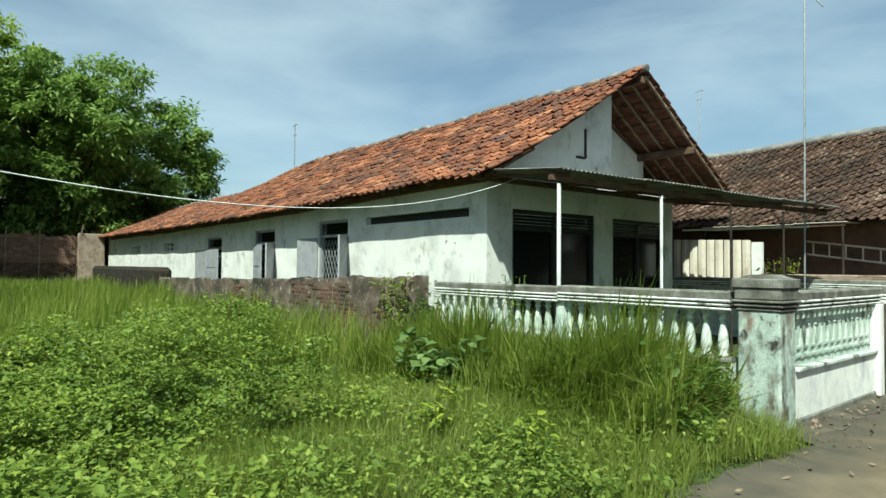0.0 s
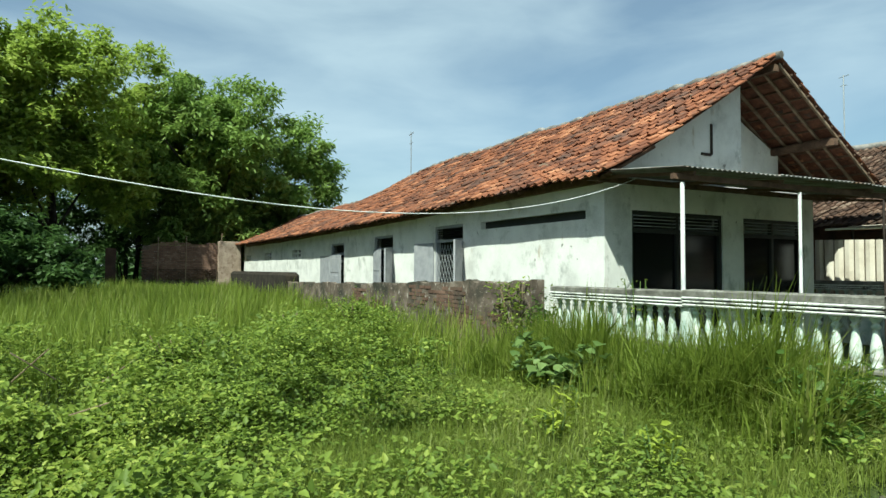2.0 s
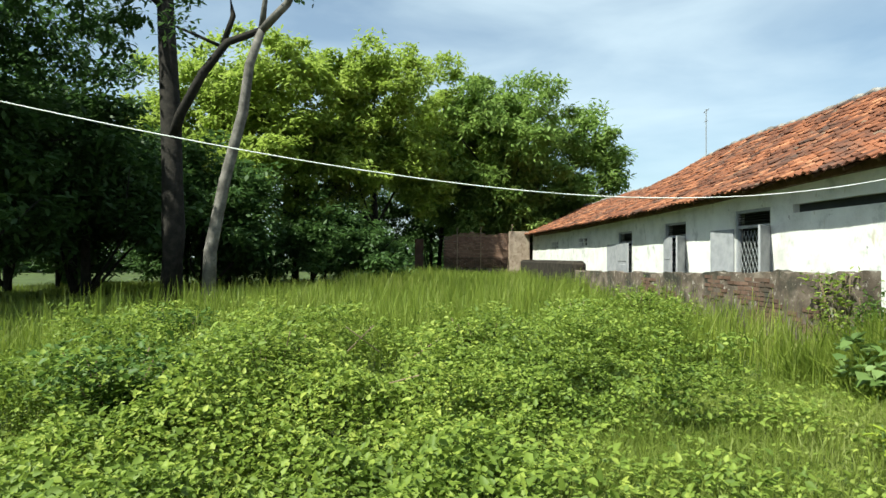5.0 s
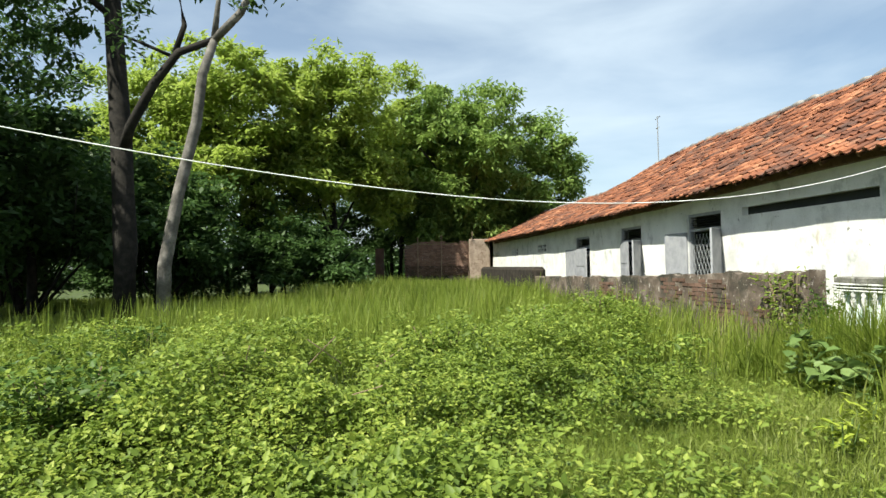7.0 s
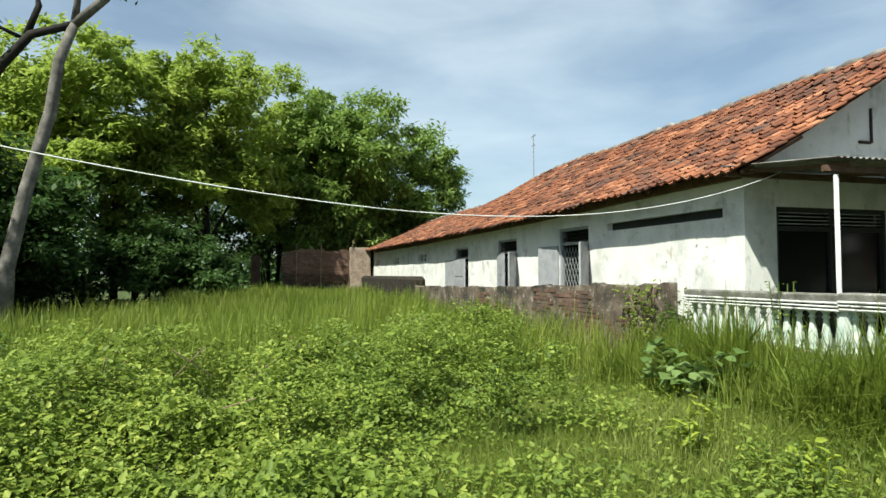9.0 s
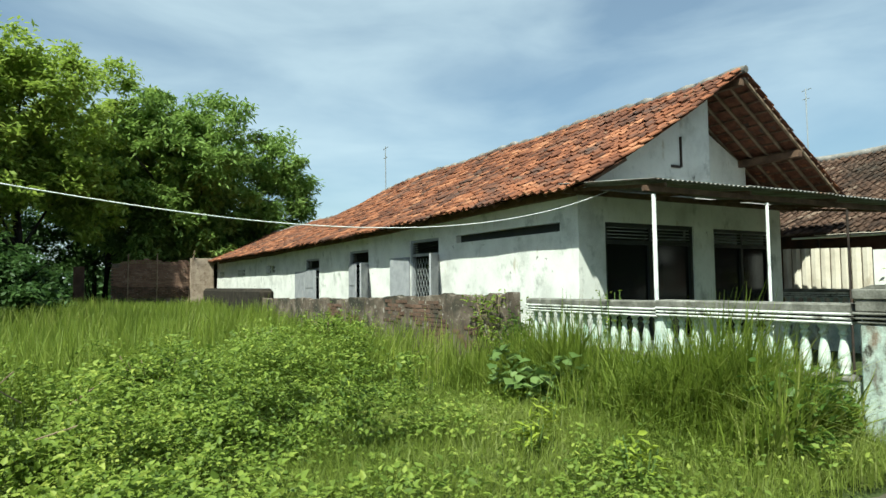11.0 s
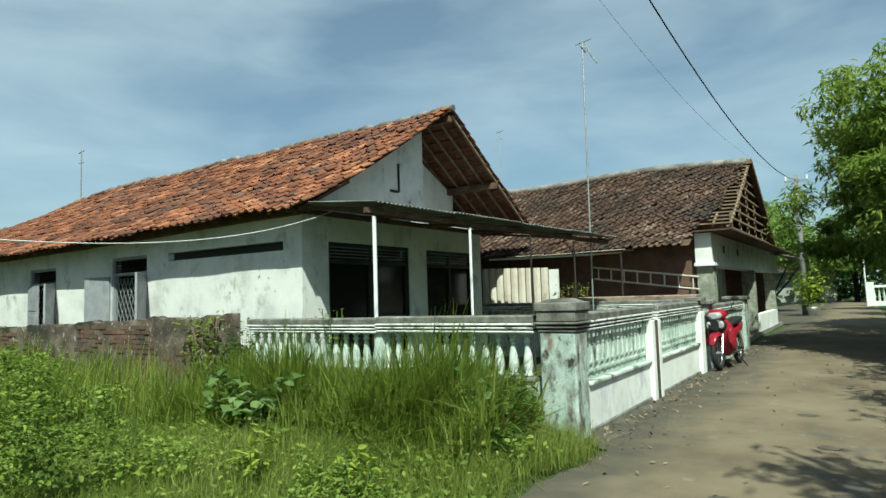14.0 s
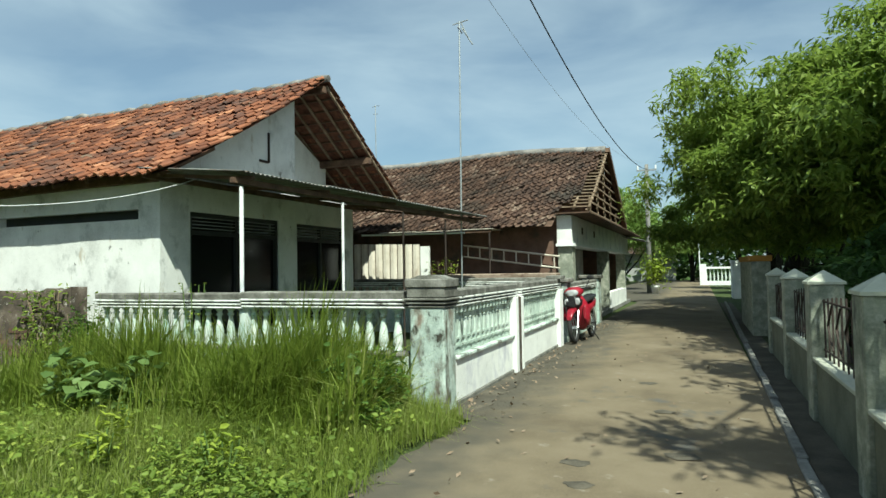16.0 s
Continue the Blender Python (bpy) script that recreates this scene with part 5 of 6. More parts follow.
# ---- at the far end of the lane ----
wf = empty("white_balustrade", "white painted balustrade at the bend of the lane", "balustrade")
part("plinth", boxes((0.3, 6.5, 48.0, 48.2, 0, 0.3)), M_WHITE, wf)
part("top_rail", boxes((0.25, 6.55, 47.95, 48.25, 1.15, 1.3), bevel=0.01), M_WHITE, wf)
for k in range(24):
    ob = new("baluster", bal_mesh)
    ob.parent = wf
    ob.matrix_basis = pose(0.5 + k * 0.25, 48.1, 0.3) @ Matrix.Diagonal((1.3, 1.3, 1.9, 1))
for x in (0.3, 3.4):
    part("post", boxes((x - 0.2, x + 0.2, 47.9, 48.3, 0, 1.5), bevel=0.02), M_WHITE, wf)
sc = empty("signpost", "slim white post beside the balustrade", "post")
part("post", bars([((0.1, 47.0, 0), (0.05, 47.0, 3.1))], 0.08, 8), M_WHITE, sc)
fh = empty("far_house", "pale low house at the bend of the lane", "house")
part("wall", boxes((-9, -2.0, 62, 66, 0, 2.6)), M_WALL_IN, fh)
part("door", boxes((-4.2, -3.2, 61.94, 61.99, 0, 2.0)), M_DARK, fh)
part("roof", prism([(61.2, 2.6), (66.8, 2.6), (64, 4.3)], "x", -9.6, -1.4), M_TILE_OLD, fh)
pot = empty("potted_plant", "leafy green plant in a white pot by the lane", "plant", at=(-2.05, 33.2, 0))
part("pot", lathe([(0.13, 0.0), (0.2, 0.36), (0.22, 0.38), (0.22, 0.44), (0.18, 0.44)], 12), M_WHITE, pot)
pv = np.random.default_rng(88).normal(0, 1, (500, 3)) * [0.32, 0.32, 0.36] + [0, 0, 1.25]
part("stem", bars([((0, 0, 0.4), (0.02, 0, 1.1))], 0.04, 6), M_TIMBER_L, pot)
v_, f_ = leaves(pv, None, 0.26, 0.1, 89)
raw("foliage", v_, f_, L_YELLOW, pot)

# ---- small things behind the plot ----
shed = empty("lean_to_roof", "low red-brown tiled lean-to behind the house", "shed")
part("wall", boxes((-39.5, -35.2, 7.4, 11.5, 0, 2.5)), M_BRICK, shed)
part("roof", prism([(6.9, 2.75), (12.0, 3.5), (12.0, 3.6), (6.9, 2.85)], "x", -39.9, -35.0), M_TILE, shed)
post = boxes((-36.4, -36.0, 0.3, 0.8, 0, 2.5), bevel=0.03)
tagged(part("brick_post", post, M_BRICK), "broken red brick gatepost under the trees", "post")
for k, (x0, y0, z1) in enumerate(((-34.2, 2.6, 3.05), (-34.2, 3.9, 3.1), (-34.2, 5.3, 3.3))):
    st = bars([((x0, y0, 0.0), (x0 + 0.1, y0 + 0.35 * (k == 2), z1))], 0.06, 6)
    tagged(part("wooden_stake", st, M_TIMBER_L), "grey wooden stake leaning on the brick wall", "stake")

tagged(part('rendered_pier', boxes((-34.3, -34.0, 5.45, 6.6, 0, 2.88), bevel=0.03), M_TANPIER), 'pale rendered pier at the end of the brick wall', 'pier')

# ---- litter and stains on the lane ----
lt = np.random.default_rng(77)
n_l = 420
x_ = np.where(lt.uniform(0, 1, n_l) < 0.6, -2.3 + np.abs(lt.normal(0, 0.28, n_l)), lt.uniform(-2.2, 0.6, n_l))
y_ = np.where(x_ < -2.05, lt.uniform(5.9, 16, n_l), lt.uniform(2.5, 22, n_l))
v_, f_ = leaves(np.stack([x_, y_, np.full(n_l, 0.05)], 1), None, 0.06, 0.03, 78, 0.25, 0.25, 0.05)
tagged(raw("leaf_litter", v_, f_, M_TIMBER_L), "dry fallen leaves scattered on the lane", "leaf litter", kind="stuff")
for k, (x, y, s) in enumerate(((-0.15, 4.95, 0.13), (-0.85, 4.55, 0.11), (-0.35, 6.4, 0.1), (-0.75, 4.1, 0.1), (-0.6, 7.9, 0.12))):
    g = np.random.default_rng(300 + k)
    bm = bmesh.new()
    c = bm.verts.new((x, y, 0.056))
    rim = [bm.verts.new((x + s * (0.7 + 0.5 * g.uniform()) * math.cos(a), y + s * 0.8 * (0.7 + 0.5 * g.uniform()) * math.sin(a), 0.044)) for a in np.linspace(0, 2 * math.pi, 15)[:-1]]
    for j in range(14):
        bm.faces.new((c, rim[j], rim[(j + 1) % 14]))
    tagged(part("mud_patch", bm, M_ROAD_EDGE), "dark clod of dried mud on the asphalt", "mud")

# ---- plants ----
REPEATED = {'broad_leaf_weed', 'wall_climber', 'dark_weed', 'young_weed', 'leafy_bush', 'feathery_tree', 'shrub', 'shade_tree', 'far_lane_tree', 'garden_shrub'}


def round_leaves(centres, size, seed, flat=0.35, aspect=0.8, tilt0=0.15):
    """Arrays of roundish leaves folded along the midrib (two quads each)."""
    g = np.random.default_rng(seed)
    n = len(centres)
    a = g.uniform(0, 2 * np.pi, n)
    tl = g.normal(tilt0, flat, n)
    d = np.stack([np.cos(a) * np.cos(tl), np.sin(a) * np.cos(tl), np.sin(tl)], 1)
    s = np.cross(d, g.normal(0, 0.3, (n, 3)) + [0, 0, 1])
    s /= np.linalg.norm(s, axis=1)[:, None] + 1e-9
    up = np.cross(s, d)
    L = (size * g.uniform(0.6, 1.3, n))[:, None]
    W = L * aspect / 2
    b, tip = centres, centres + d * L - up * L * 0.12
    lift = up * W * 0.35
    v = np.stack([b, b + d * L * 0.28 + s * W + lift, b + d * L * 0.68 + s * W * 0.62 + lift * 0.6, tip,
                  b + d * L * 0.68 - s * W * 0.62 + lift * 0.6, b + d * L * 0.28 - s * W + lift], 1).reshape(-1, 3)
    i = np.arange(n)[:, None] * 6
    f = np.concatenate([i + [0, 1, 2, 3], i + [0, 3, 4, 5]], 1).reshape(-1, 4)
    return v, f


def blades(base, height, width, seed, lean=0.35, wind=(0.05, 0.02)):
    """Arrays of curved grass blades (two quads each)."""
    g = np.random.default_rng(seed)
    n = len(base)
    a = g.uniform(0, 2 * np.pi, n)
    k = np.abs(g.normal(0, lean, n))
    bend = np.stack([np.cos(a) * k + wind[0], np.sin(a) * k + wind[1], -0.35 * k * k], 1)
    h = (height * (0.35 + 0.85 * g.beta(2.2, 1.6, n)))[:, None]
    w = (width * g.choice([0.6, 0.9, 1.2, 1.8], n, p=[0.3, 0.35, 0.25, 0.1]))[:, None]
    t = a + np.pi / 2 + g.normal(0, 0.5, n)
    s = np.stack([np.cos(t), np.sin(t), 0 * t], 1)
    up = np.array([0, 0, 1.0])
    p1 = base + up * h * 0.55 + bend * h * 0.28
    p2 = base + up * h + bend * h
    v = np.stack([base - s * w / 2, base + s * w / 2, p1 - s * w * 0.42, p1 + s * w * 0.42, p2 - s * w * 0.04, p2 + s * w * 0.04], 1).reshape(-1, 3)
    i = np.arange(n)[:, None] * 6
    f = np.concatenate([i + [0, 1, 3, 2], i + [2, 3, 5, 4]], 1).reshape(-1, 4)
    return v, f


def scatter(n, x0, x1, y0, y1, seed, power=1.0, dens=None):
    """Places on the plot, thicker towards the lane with a higher power; dens(x, y) keeps a share of them."""
    g = np.random.default_rng(seed)
    x = x1 + (x0 - x1) * g.uniform(0, 1, n) ** power
    y = g.uniform(y0, y1, n)
    if dens is not None:
        k = g.uniform(0, 1, n) < dens(x, y)
        x, y = x[k], y[k]
    return np.stack([x, y, ground_z(x, y) - 0.03], 1)


def wob(x, y, s=1.0, p=0.0):
    return 0.5 + 0.25 * np.sin(x * 1.1 * s + p + 1.7 * np.sin(y * 0.6 * s)) + 0.25 * np.sin(y * 1.5 * s - p + 1.3 * np.sin(x * 0.8 * s + 1))


def far_of(x, y):
    """Distance into the plot from its corner by the lane."""
    return np.hypot(x + 0.6, (y - 0.5) * 0.9)


def tree_edge(x, y):
    """How much of the tall grass lives on towards the shade of the trees."""
    turn = np.degrees(np.arctan2(-y, -x))
    reach = np.interp(turn, [0, 8.7, 15, 21, 30], [40, 19, 15.5, 12.5, 12])
    return np.clip((reach + 1.5 * (wob(x, y, 1.7) - 0.5) - np.hypot(x, y)) / 1.5, 0.0, 1)


def is_tall(x, y):
    """Where grass stands tall: deep in the plot, and along the walls."""
    deep = np.clip((far_of(x, y) - np.interp(y, [-2.0, 0.5], [4.9, 6.4]) - 1.3 * wob(x, y, 1.5)) / 1.2, 0, 1) * np.clip((-x - 4.2) / 1.2, 0, 1)
    wall = 0.5 * np.clip((y - 4.0 - 0.6 * wob(x, y, 1.4) + 0.05 * (x + 2.5)) / 0.9, 0, 1) * np.clip((-2.9 - x) / 0.4, 0, 1) * (1 + np.clip((-7.0 - x) / 1.0, 0, 1))
    return np.maximum(deep, wall)


def is_creeper(x, y):
    """Where the low leafy creeper covers the ground."""
    c = np.clip((1.9 - y - 0.35 * (x + 4) + 1.3 * (wob(x, y, 0.9, 2) - 0.5)) / 1.0, 0, 1)
    return c * np.clip((np.interp(y, [-2.5, -0.5, 0.8], [5.5, 6.6, 9.0]) + 0.8 * (wob(x, y, 2.2, 1) - 0.5) - far_of(x, y)) / 1.3, 0, 1)


# tall grass
b = scatter(230000, -36, -2.4, -24, 5.62, 21, 1.5, lambda x, y: is_tall(x, y) * tree_edge(x, y) * (0.55 + 0.45 * wob(x, y, 1.6)))
hh = np.where((b[:, 0] > -7.2) & (b[:, 1] > 3.5), 0.8, 1.0) * (0.6 + 0.34 * wob(b[:, 0], b[:, 1], 0.8)) * np.clip(0.8 + 0.03 * far_of(b[:, 0], b[:, 1]), 0.8, 1.1)
v, f = blades(b, hh, np.full(len(b), 0.0125) + 0.0008 * np.clip(-b[:, 0] - 6, 0, 25), 22, 0.38)
tagged(raw("tall_grass", v, f, L_GRASS), "dense tall green grass over the empty plot and along its wall", "grass", kind="stuff")
# thick grass along the balustrade
b = scatter(64000, -7.4, -2.7, 3.8, 5.66, 34, 1.0, lambda x, y: np.clip((y - 3.9 - 0.5 * wob(x, y, 2.2)) / 1.2, 0, 1) * (0.2 + 0.8 * wob(x, y, 3.1, 1) ** 1.3))
v, f = blades(b, (0.6 + 0.66 * wob(b[:, 0], b[:, 1], 3.2, 3) ** 1.5) * np.random.default_rng(35).uniform(0.65, 1.12, len(b)) * np.clip(0.5 + 0.4 * (b[:, 1] - 4.0), 0.5, 1), np.full(len(b), 0.016), 35, 0.58)
tagged(raw("wall_grass", v, f, L_GRASS), "thick tall grass hiding the foot of the balustrade", "grass", kind="stuff")
# upright small-leaved weeds between the creeper and the tall grass
g = np.random.default_rng(36)
cx = g.uniform(-9.5, -4.4, 130)
cy = g.uniform(-6.5, 3.6, 130)
ok = (far_of(cx, cy) > 4.2) & (far_of(cx, cy) < 8.6)
cx, cy = cx[ok], cy[ok]
ch = g.uniform(0.45, 0.95, len(cx))
NUW = 36000
k = g.integers(0, len(cx), NUW)
b = np.stack([cx[k] + g.normal(0, 0.13, NUW), cy[k] + g.normal(0, 0.13, NUW), ch[k] * g.uniform(0.15, 1, NUW) ** 0.7], 1)
v, f = round_leaves(b, 0.03 + 0.04 * g.uniform(0, 1, NUW), 37, 0.4, 0.6)
tagged(raw("upright_weeds", v, f, L_CREEP), "upright yellow-green weeds standing in the creeper", "weeds", kind="stuff")
# low grass in the shade of the trees
b = scatter(60000, -34, -11, -17, 1.0, 43, 1.0, lambda x, y: np.clip((np.hypot(x, y) - 11) / 2, 0, 1))
v, f = blades(b, 0.16 + 0.2 * wob(b[:, 0], b[:, 1], 1.1, 2), np.full(len(b), 0.018), 44, 0.5)
tagged(raw("shade_grass", v, f, L_SHORT), "low grass growing under the trees", "grass", kind="stuff")
# seed stalks standing above the grass
b = scatter(2600, -22, -2.6, -14, 5.55, 23, 1.2, lambda x, y: is_tall(x, y) * tree_edge(x, y))
v, f = blades(b, np.full(len(b), 1.02), np.full(len(b), 0.007), 24, 0.22)
tagged(raw("grass_stalks", v, f, L_YELLOW), "pale thin grass stalks rising over the tall grass", "grass", kind="stuff")
# short grass
b = scatter(260000, -12, -1.75, -7, 5.6, 25, 1.45, lambda x, y: (1 - is_tall(x, y)) * (1 - 0.72 * is_creeper(x, y)) * np.clip((-x - 1.9 - 0.25 * wob(x, y, 3)) / 0.3, 0, 1))
hs = 0.13 + 0.16 * wob(b[:, 0], b[:, 1], 1.3, 1)
v, f = blades(b, hs, np.full(len(b), 0.006), 26, 0.85)
tagged(raw("short_grass", v, f, L_SHORT), "short bright fine-bladed grass beside the lane", "grass", kind="stuff")
# tiny clover-like leaves through the short grass
b = scatter(70000, -11, -1.9, -5, 5.0, 38, 1.3, lambda x, y: (1 - is_tall(x, y)) * (0.15 + 0.85 * (wob(x, y, 2.7, 5) > 0.55)) * np.clip((-x - 2.0 - 0.25 * wob(x, y, 3)) / 0.3, 0, 1))
b[:, 2] += 0.05 + (0.05 + 0.22 * wob(b[:, 0], b[:, 1], 3.1, 1)) * np.random.default_rng(39).uniform(0.3, 1, len(b))
v, f = round_leaves(b, 0.028 + 0.04 * np.random.default_rng(40).uniform(0, 1, len(b)), 41, 0.4, 0.65)
tagged(raw("clover", v, f, L_CREEP), "small leafy weeds mixed into the short grass", "weeds", kind="stuff")
# creeper
b = scatter(270000, -11, -1.5, -9, 4.0, 27, 1.15, lambda x, y: is_creeper(x, y))
g = np.random.default_rng(28)
mound = 0.1 + 0.36 * wob(b[:, 0], b[:, 1], 1.9, 0.7) ** 1.8 + 0.26 * wob(b[:, 0], b[:, 1], 5.0, 0.3) ** 2
b[:, 2] += mound * g.uniform(0.35, 1.05, len(b)) ** 0.6 + 0.03
v, f = round_leaves(b, 0.03 + 0.042 * np.random.default_rng(33).uniform(0, 1, len(b)) ** 1.3, 29, 0.5, 0.72)
tagged(raw("creeper", v, f, L_CREEP), "bright green leafy creeper matting the ground", "creeper", kind="stuff")
b = scatter(9000, -11, -2.2, -8, 4.4, 30, 1.1, lambda x, y: (1 - is_tall(x, y)) * (wob(x, y, 3.3, 4) > 0.66))
b[:, 2] += 0.1 + 0.16 * np.random.default_rng(31).uniform(0, 1, len(b))
v, f = round_leaves(b, np.full(len(b), 0.05), 32, 0.4, 0.6)
tagged(raw("low_weeds", v, f, L_SHORT), "yellow-green small-leaved weeds among the grass", "weeds", kind="stuff")


def bush(name, label, x, y, z0, r, h, n, size, mat, seed, aspect=0.6, cat="weed", stems=6):
    g = np.random.default_rng(seed)
    th = empty(name, label, cat, name.replace('_', ' ') + 's on the plot' if name in REPEATED else '', at=(x, y, 0))
    rows, tips = [], []
    for k in range(stems):
        a = 2 * math.pi * k / stems + g.uniform(-0.4, 0.4)
        q = g.uniform(0.35, 0.95)
        tip = (r * q * math.cos(a), r * q * math.sin(a), z0 + h * g.uniform(0.7, 1.0))
        rows.append(((0.04 * math.cos(a), 0.04 * math.sin(a), -0.03), tip))
        tips.append(tip)
    for a_, b_ in rows:
        part("stem", bars([(a_, b_)], 0.012, 5), M_TIMBER_L if cat != "weed" else L_BROAD, th)
    t = np.array(tips)[g.integers(0, stems, n)] * (g.uniform(0.25, 1.0, n) ** 0.7)[:, None]
    c = t + g.normal(0, 1, (n, 3)) * [r * 0.28, r * 0.28, h * 0.12]
    c[:, 2] = np.clip(c[:, 2], 0.04, None)
    v, f = round_leaves(c, np.full(n, size), seed + 1, 0.4, aspect)
    raw("foliage", v, f, mat, th)
    return th


bush("broad_leaf_weed", "large-leaved green weed growing at the end of the wall", -5.75, 4.55, 0, 0.46, 0.68, 110, 0.145, L_BROAD, 41, 0.75)
bush("broad_leaf_weed", "large-leaved green weed growing at the end of the wall", -5.2, 4.5, 0, 0.4, 0.55, 70, 0.17, L_BROAD, 42, 0.75)
bush("wall_climber", "dark green climber heaped over the end of the old wall", -7.4, 5.75, 0, 0.26, 0.98, 900, 0.07, L_DARKWEED, 43, 0.6, "climber", 12)
bush("wall_climber", "light green vine on top of the old wall", -8.05, 5.8, 1.05, 0.42, 0.24, 620, 0.07, L_CREEP, 44, 0.6, "climber", 8)
bush("dark_weed", "dark green leafy weed at the foot of the corner pier", -2.95, 5.15, 0, 0.42, 0.62, 600, 0.085, L_DARKWEED, 45, 0.7)
bush("dark_weed", "dark green leafy weed at the foot of the corner pier", -2.72, 4.75, 0, 0.32, 0.34, 260, 0.08, L_DARKWEED, 46, 0.7)
for k, (x, y, s) in enumerate(((-4.1, 3.3, 0.3), (-3.1, 3.45, 0.32), (-4.6, 3.9, 0.25), (-6.1, 2.5, 0.25), (-7.4, 1.6, 0.5), (-5.4, 4.2, 0.25))):
    bush("young_weed", "small yellow-green young weed standing in the grass", x, y, 0, s * 0.5, s * 1.15, 60, 0.09, L_YELLOW, 50 + k, 0.42)
for k, (x, y, s) in enumerate(((-5.2, -2.4, 0.74), (-6.05, -1.35, 0.76), (-8.0, 0.9, 0.7), (-8.8, -3.2, 0.75), (-9.5, 2.7, 0.8), (-11.0, 4.3, 0.9))):
    bush("leafy_bush", "round leafy bush rising out of the creeper", x, y, 0, s * 0.72, s, 1200, 0.07, L_CREEP if k % 3 else L_DARKWEED, 60 + k, 0.75, "bush", 9)
stalks = bars([((-6.35, -0.62, 0.5), (-6.15, -0.35, 0.78)), ((-6.3, -0.3, 0.5), (-6.2, -0.62, 0.76)), ((-6.25, 0.05, 0.46), (-6.1, 0.3, 0.66)), ((-5.7, -0.2, 0.3), (-5.5, 0.12, 0.42))], 0.012, 5)
tagged(part("dead_stalks", stalks, M_TIMBER_L), "pale dead stalks lying in the creeper", "stalks", kind="stuff")
bush("wall_sprout", "small sprout growing from the coping joint", -5.6, 5.85, 1.0, 0.22, 0.35, 60, 0.06, L_YELLOW, 71, 0.6)
bush("yard_plant", "yellowish leafy plant behind the yard wall", -5.5, 13.6, 1.2, 0.4, 0.5, 300, 0.09, L_YELLOW, 72, 0.4, "plant")


def tree(name, label, base, trunk, blobs, n, leaf, width, mat, bark, seed, per=60, droop=0.35, limbs=7, spread=0.55, shell=0.55):
    """trunk: list of (point, radius) upwards; blobs: (centre, radius, squash) of the crown; leaves hang in clumps on limbs."""
    g = np.random.default_rng(seed)
    th = empty(name, label, 'tree', name.replace('_', ' ') + 's' if name in REPEATED else '', at=base)
    B = np.array(base)
    part("trunk", tube([Vector(p) - Vector(base) for p, r in trunk], [r for p, r in trunk], 10), bark, th)
    top = np.array(trunk[-1][0])
    vol = np.array([r ** 2.2 for c, r, q in blobs])
    cl = []
    m = max(8, n // per)
    which = g.choice(len(blobs), m, p=vol / vol.sum())
    lobes = []
    for c, r, q in blobs:
        for _ in range(int(13 + 4 * r)):
            d = g.normal(0, 1, 3)
            d /= np.linalg.norm(d)
            lobes.append((np.array(c) + d * r * g.uniform(0.45, 0.85) * [1, 1, q], r * g.uniform(0.26, 0.46), q))
    vol = np.array([r ** 2.0 for c, r, q in lobes])
    which = g.choice(len(lobes), m, p=vol / vol.sum())
    for w in which:
        c, r, q = lobes[w]
        d = g.normal(0, 1, 3)
        d /= np.linalg.norm(d)
        rr = r * (shell + (1 - shell) * g.uniform(0, 1)) ** 0.7 * (1 + 0.22 * math.sin(5 * d[0] + seed) * math.sin(4 * d[1] + 2 * d[2]))
        cl.append(np.array(c) + d * rr * [1, 1, q])
    cl = np.array(cl)
    cnt = g.poisson(per, m)
    cen = np.repeat(cl, cnt, 0) + np.clip(g.normal(0, 1, (cnt.sum(), 3)), -1.5, 1.5) * spread * 0.72 * np.repeat(g.uniform(0.5, 1.25, m), cnt)[:, None] * [1, 1, 0.62]
    v, f = leaves(cen - B, None, leaf, width, seed + 1, droop)
    raw("crown", v, f, mat, th)
    for k in range(limbs):
        c, r, q = blobs[k % len(blobs)]
        a = np.array(trunk[-1 - (k % min(2, len(trunk)))][0])
        d = g.normal(0, 1, 3)
        e = np.array(c) + d / np.linalg.norm(d) * r * 0.75 * [1, 1, q]
        mid = (a + e) / 2 + g.normal(0, 0.25, 3) + [0, 0, 0.3]
        r0 = trunk[-1][1] * 0.6
        part("limb", tube([Vector(a - B), Vector(mid - B), Vector(e - B)], [r0, r0 * 0.6, r0 * 0.2], 6), bark, th)
    return th


# mango behind the brick wall
tree("mango_tree", "dense dark green mango tree behind the brick wall", (-38.5, 6.0, 0), [((-38.5, 6, 0), 0.35), ((-38.6, 6.1, 2.2), 0.3), ((-38.4, 6.0, 4.2), 0.25)],
     [((-38.5, 4.6, 8.0), 4.5, 0.95), ((-38.4, 7.6, 9.0), 4.2, 0.95), ((-38.6, 11.4, 7.4), 2.3, 1.1), ((-38.5, 9.6, 5.0), 3.0, 0.8), ((-38.0, 4.0, 4.6), 3.2, 0.8), ((-38.5, 7.0, 4.2), 3.0, 0.7)],
     90000, 0.42, 0.14, L_MANGO, M_BARK_D, 101, 150, 0.5, 9, 0.62, 0.7)
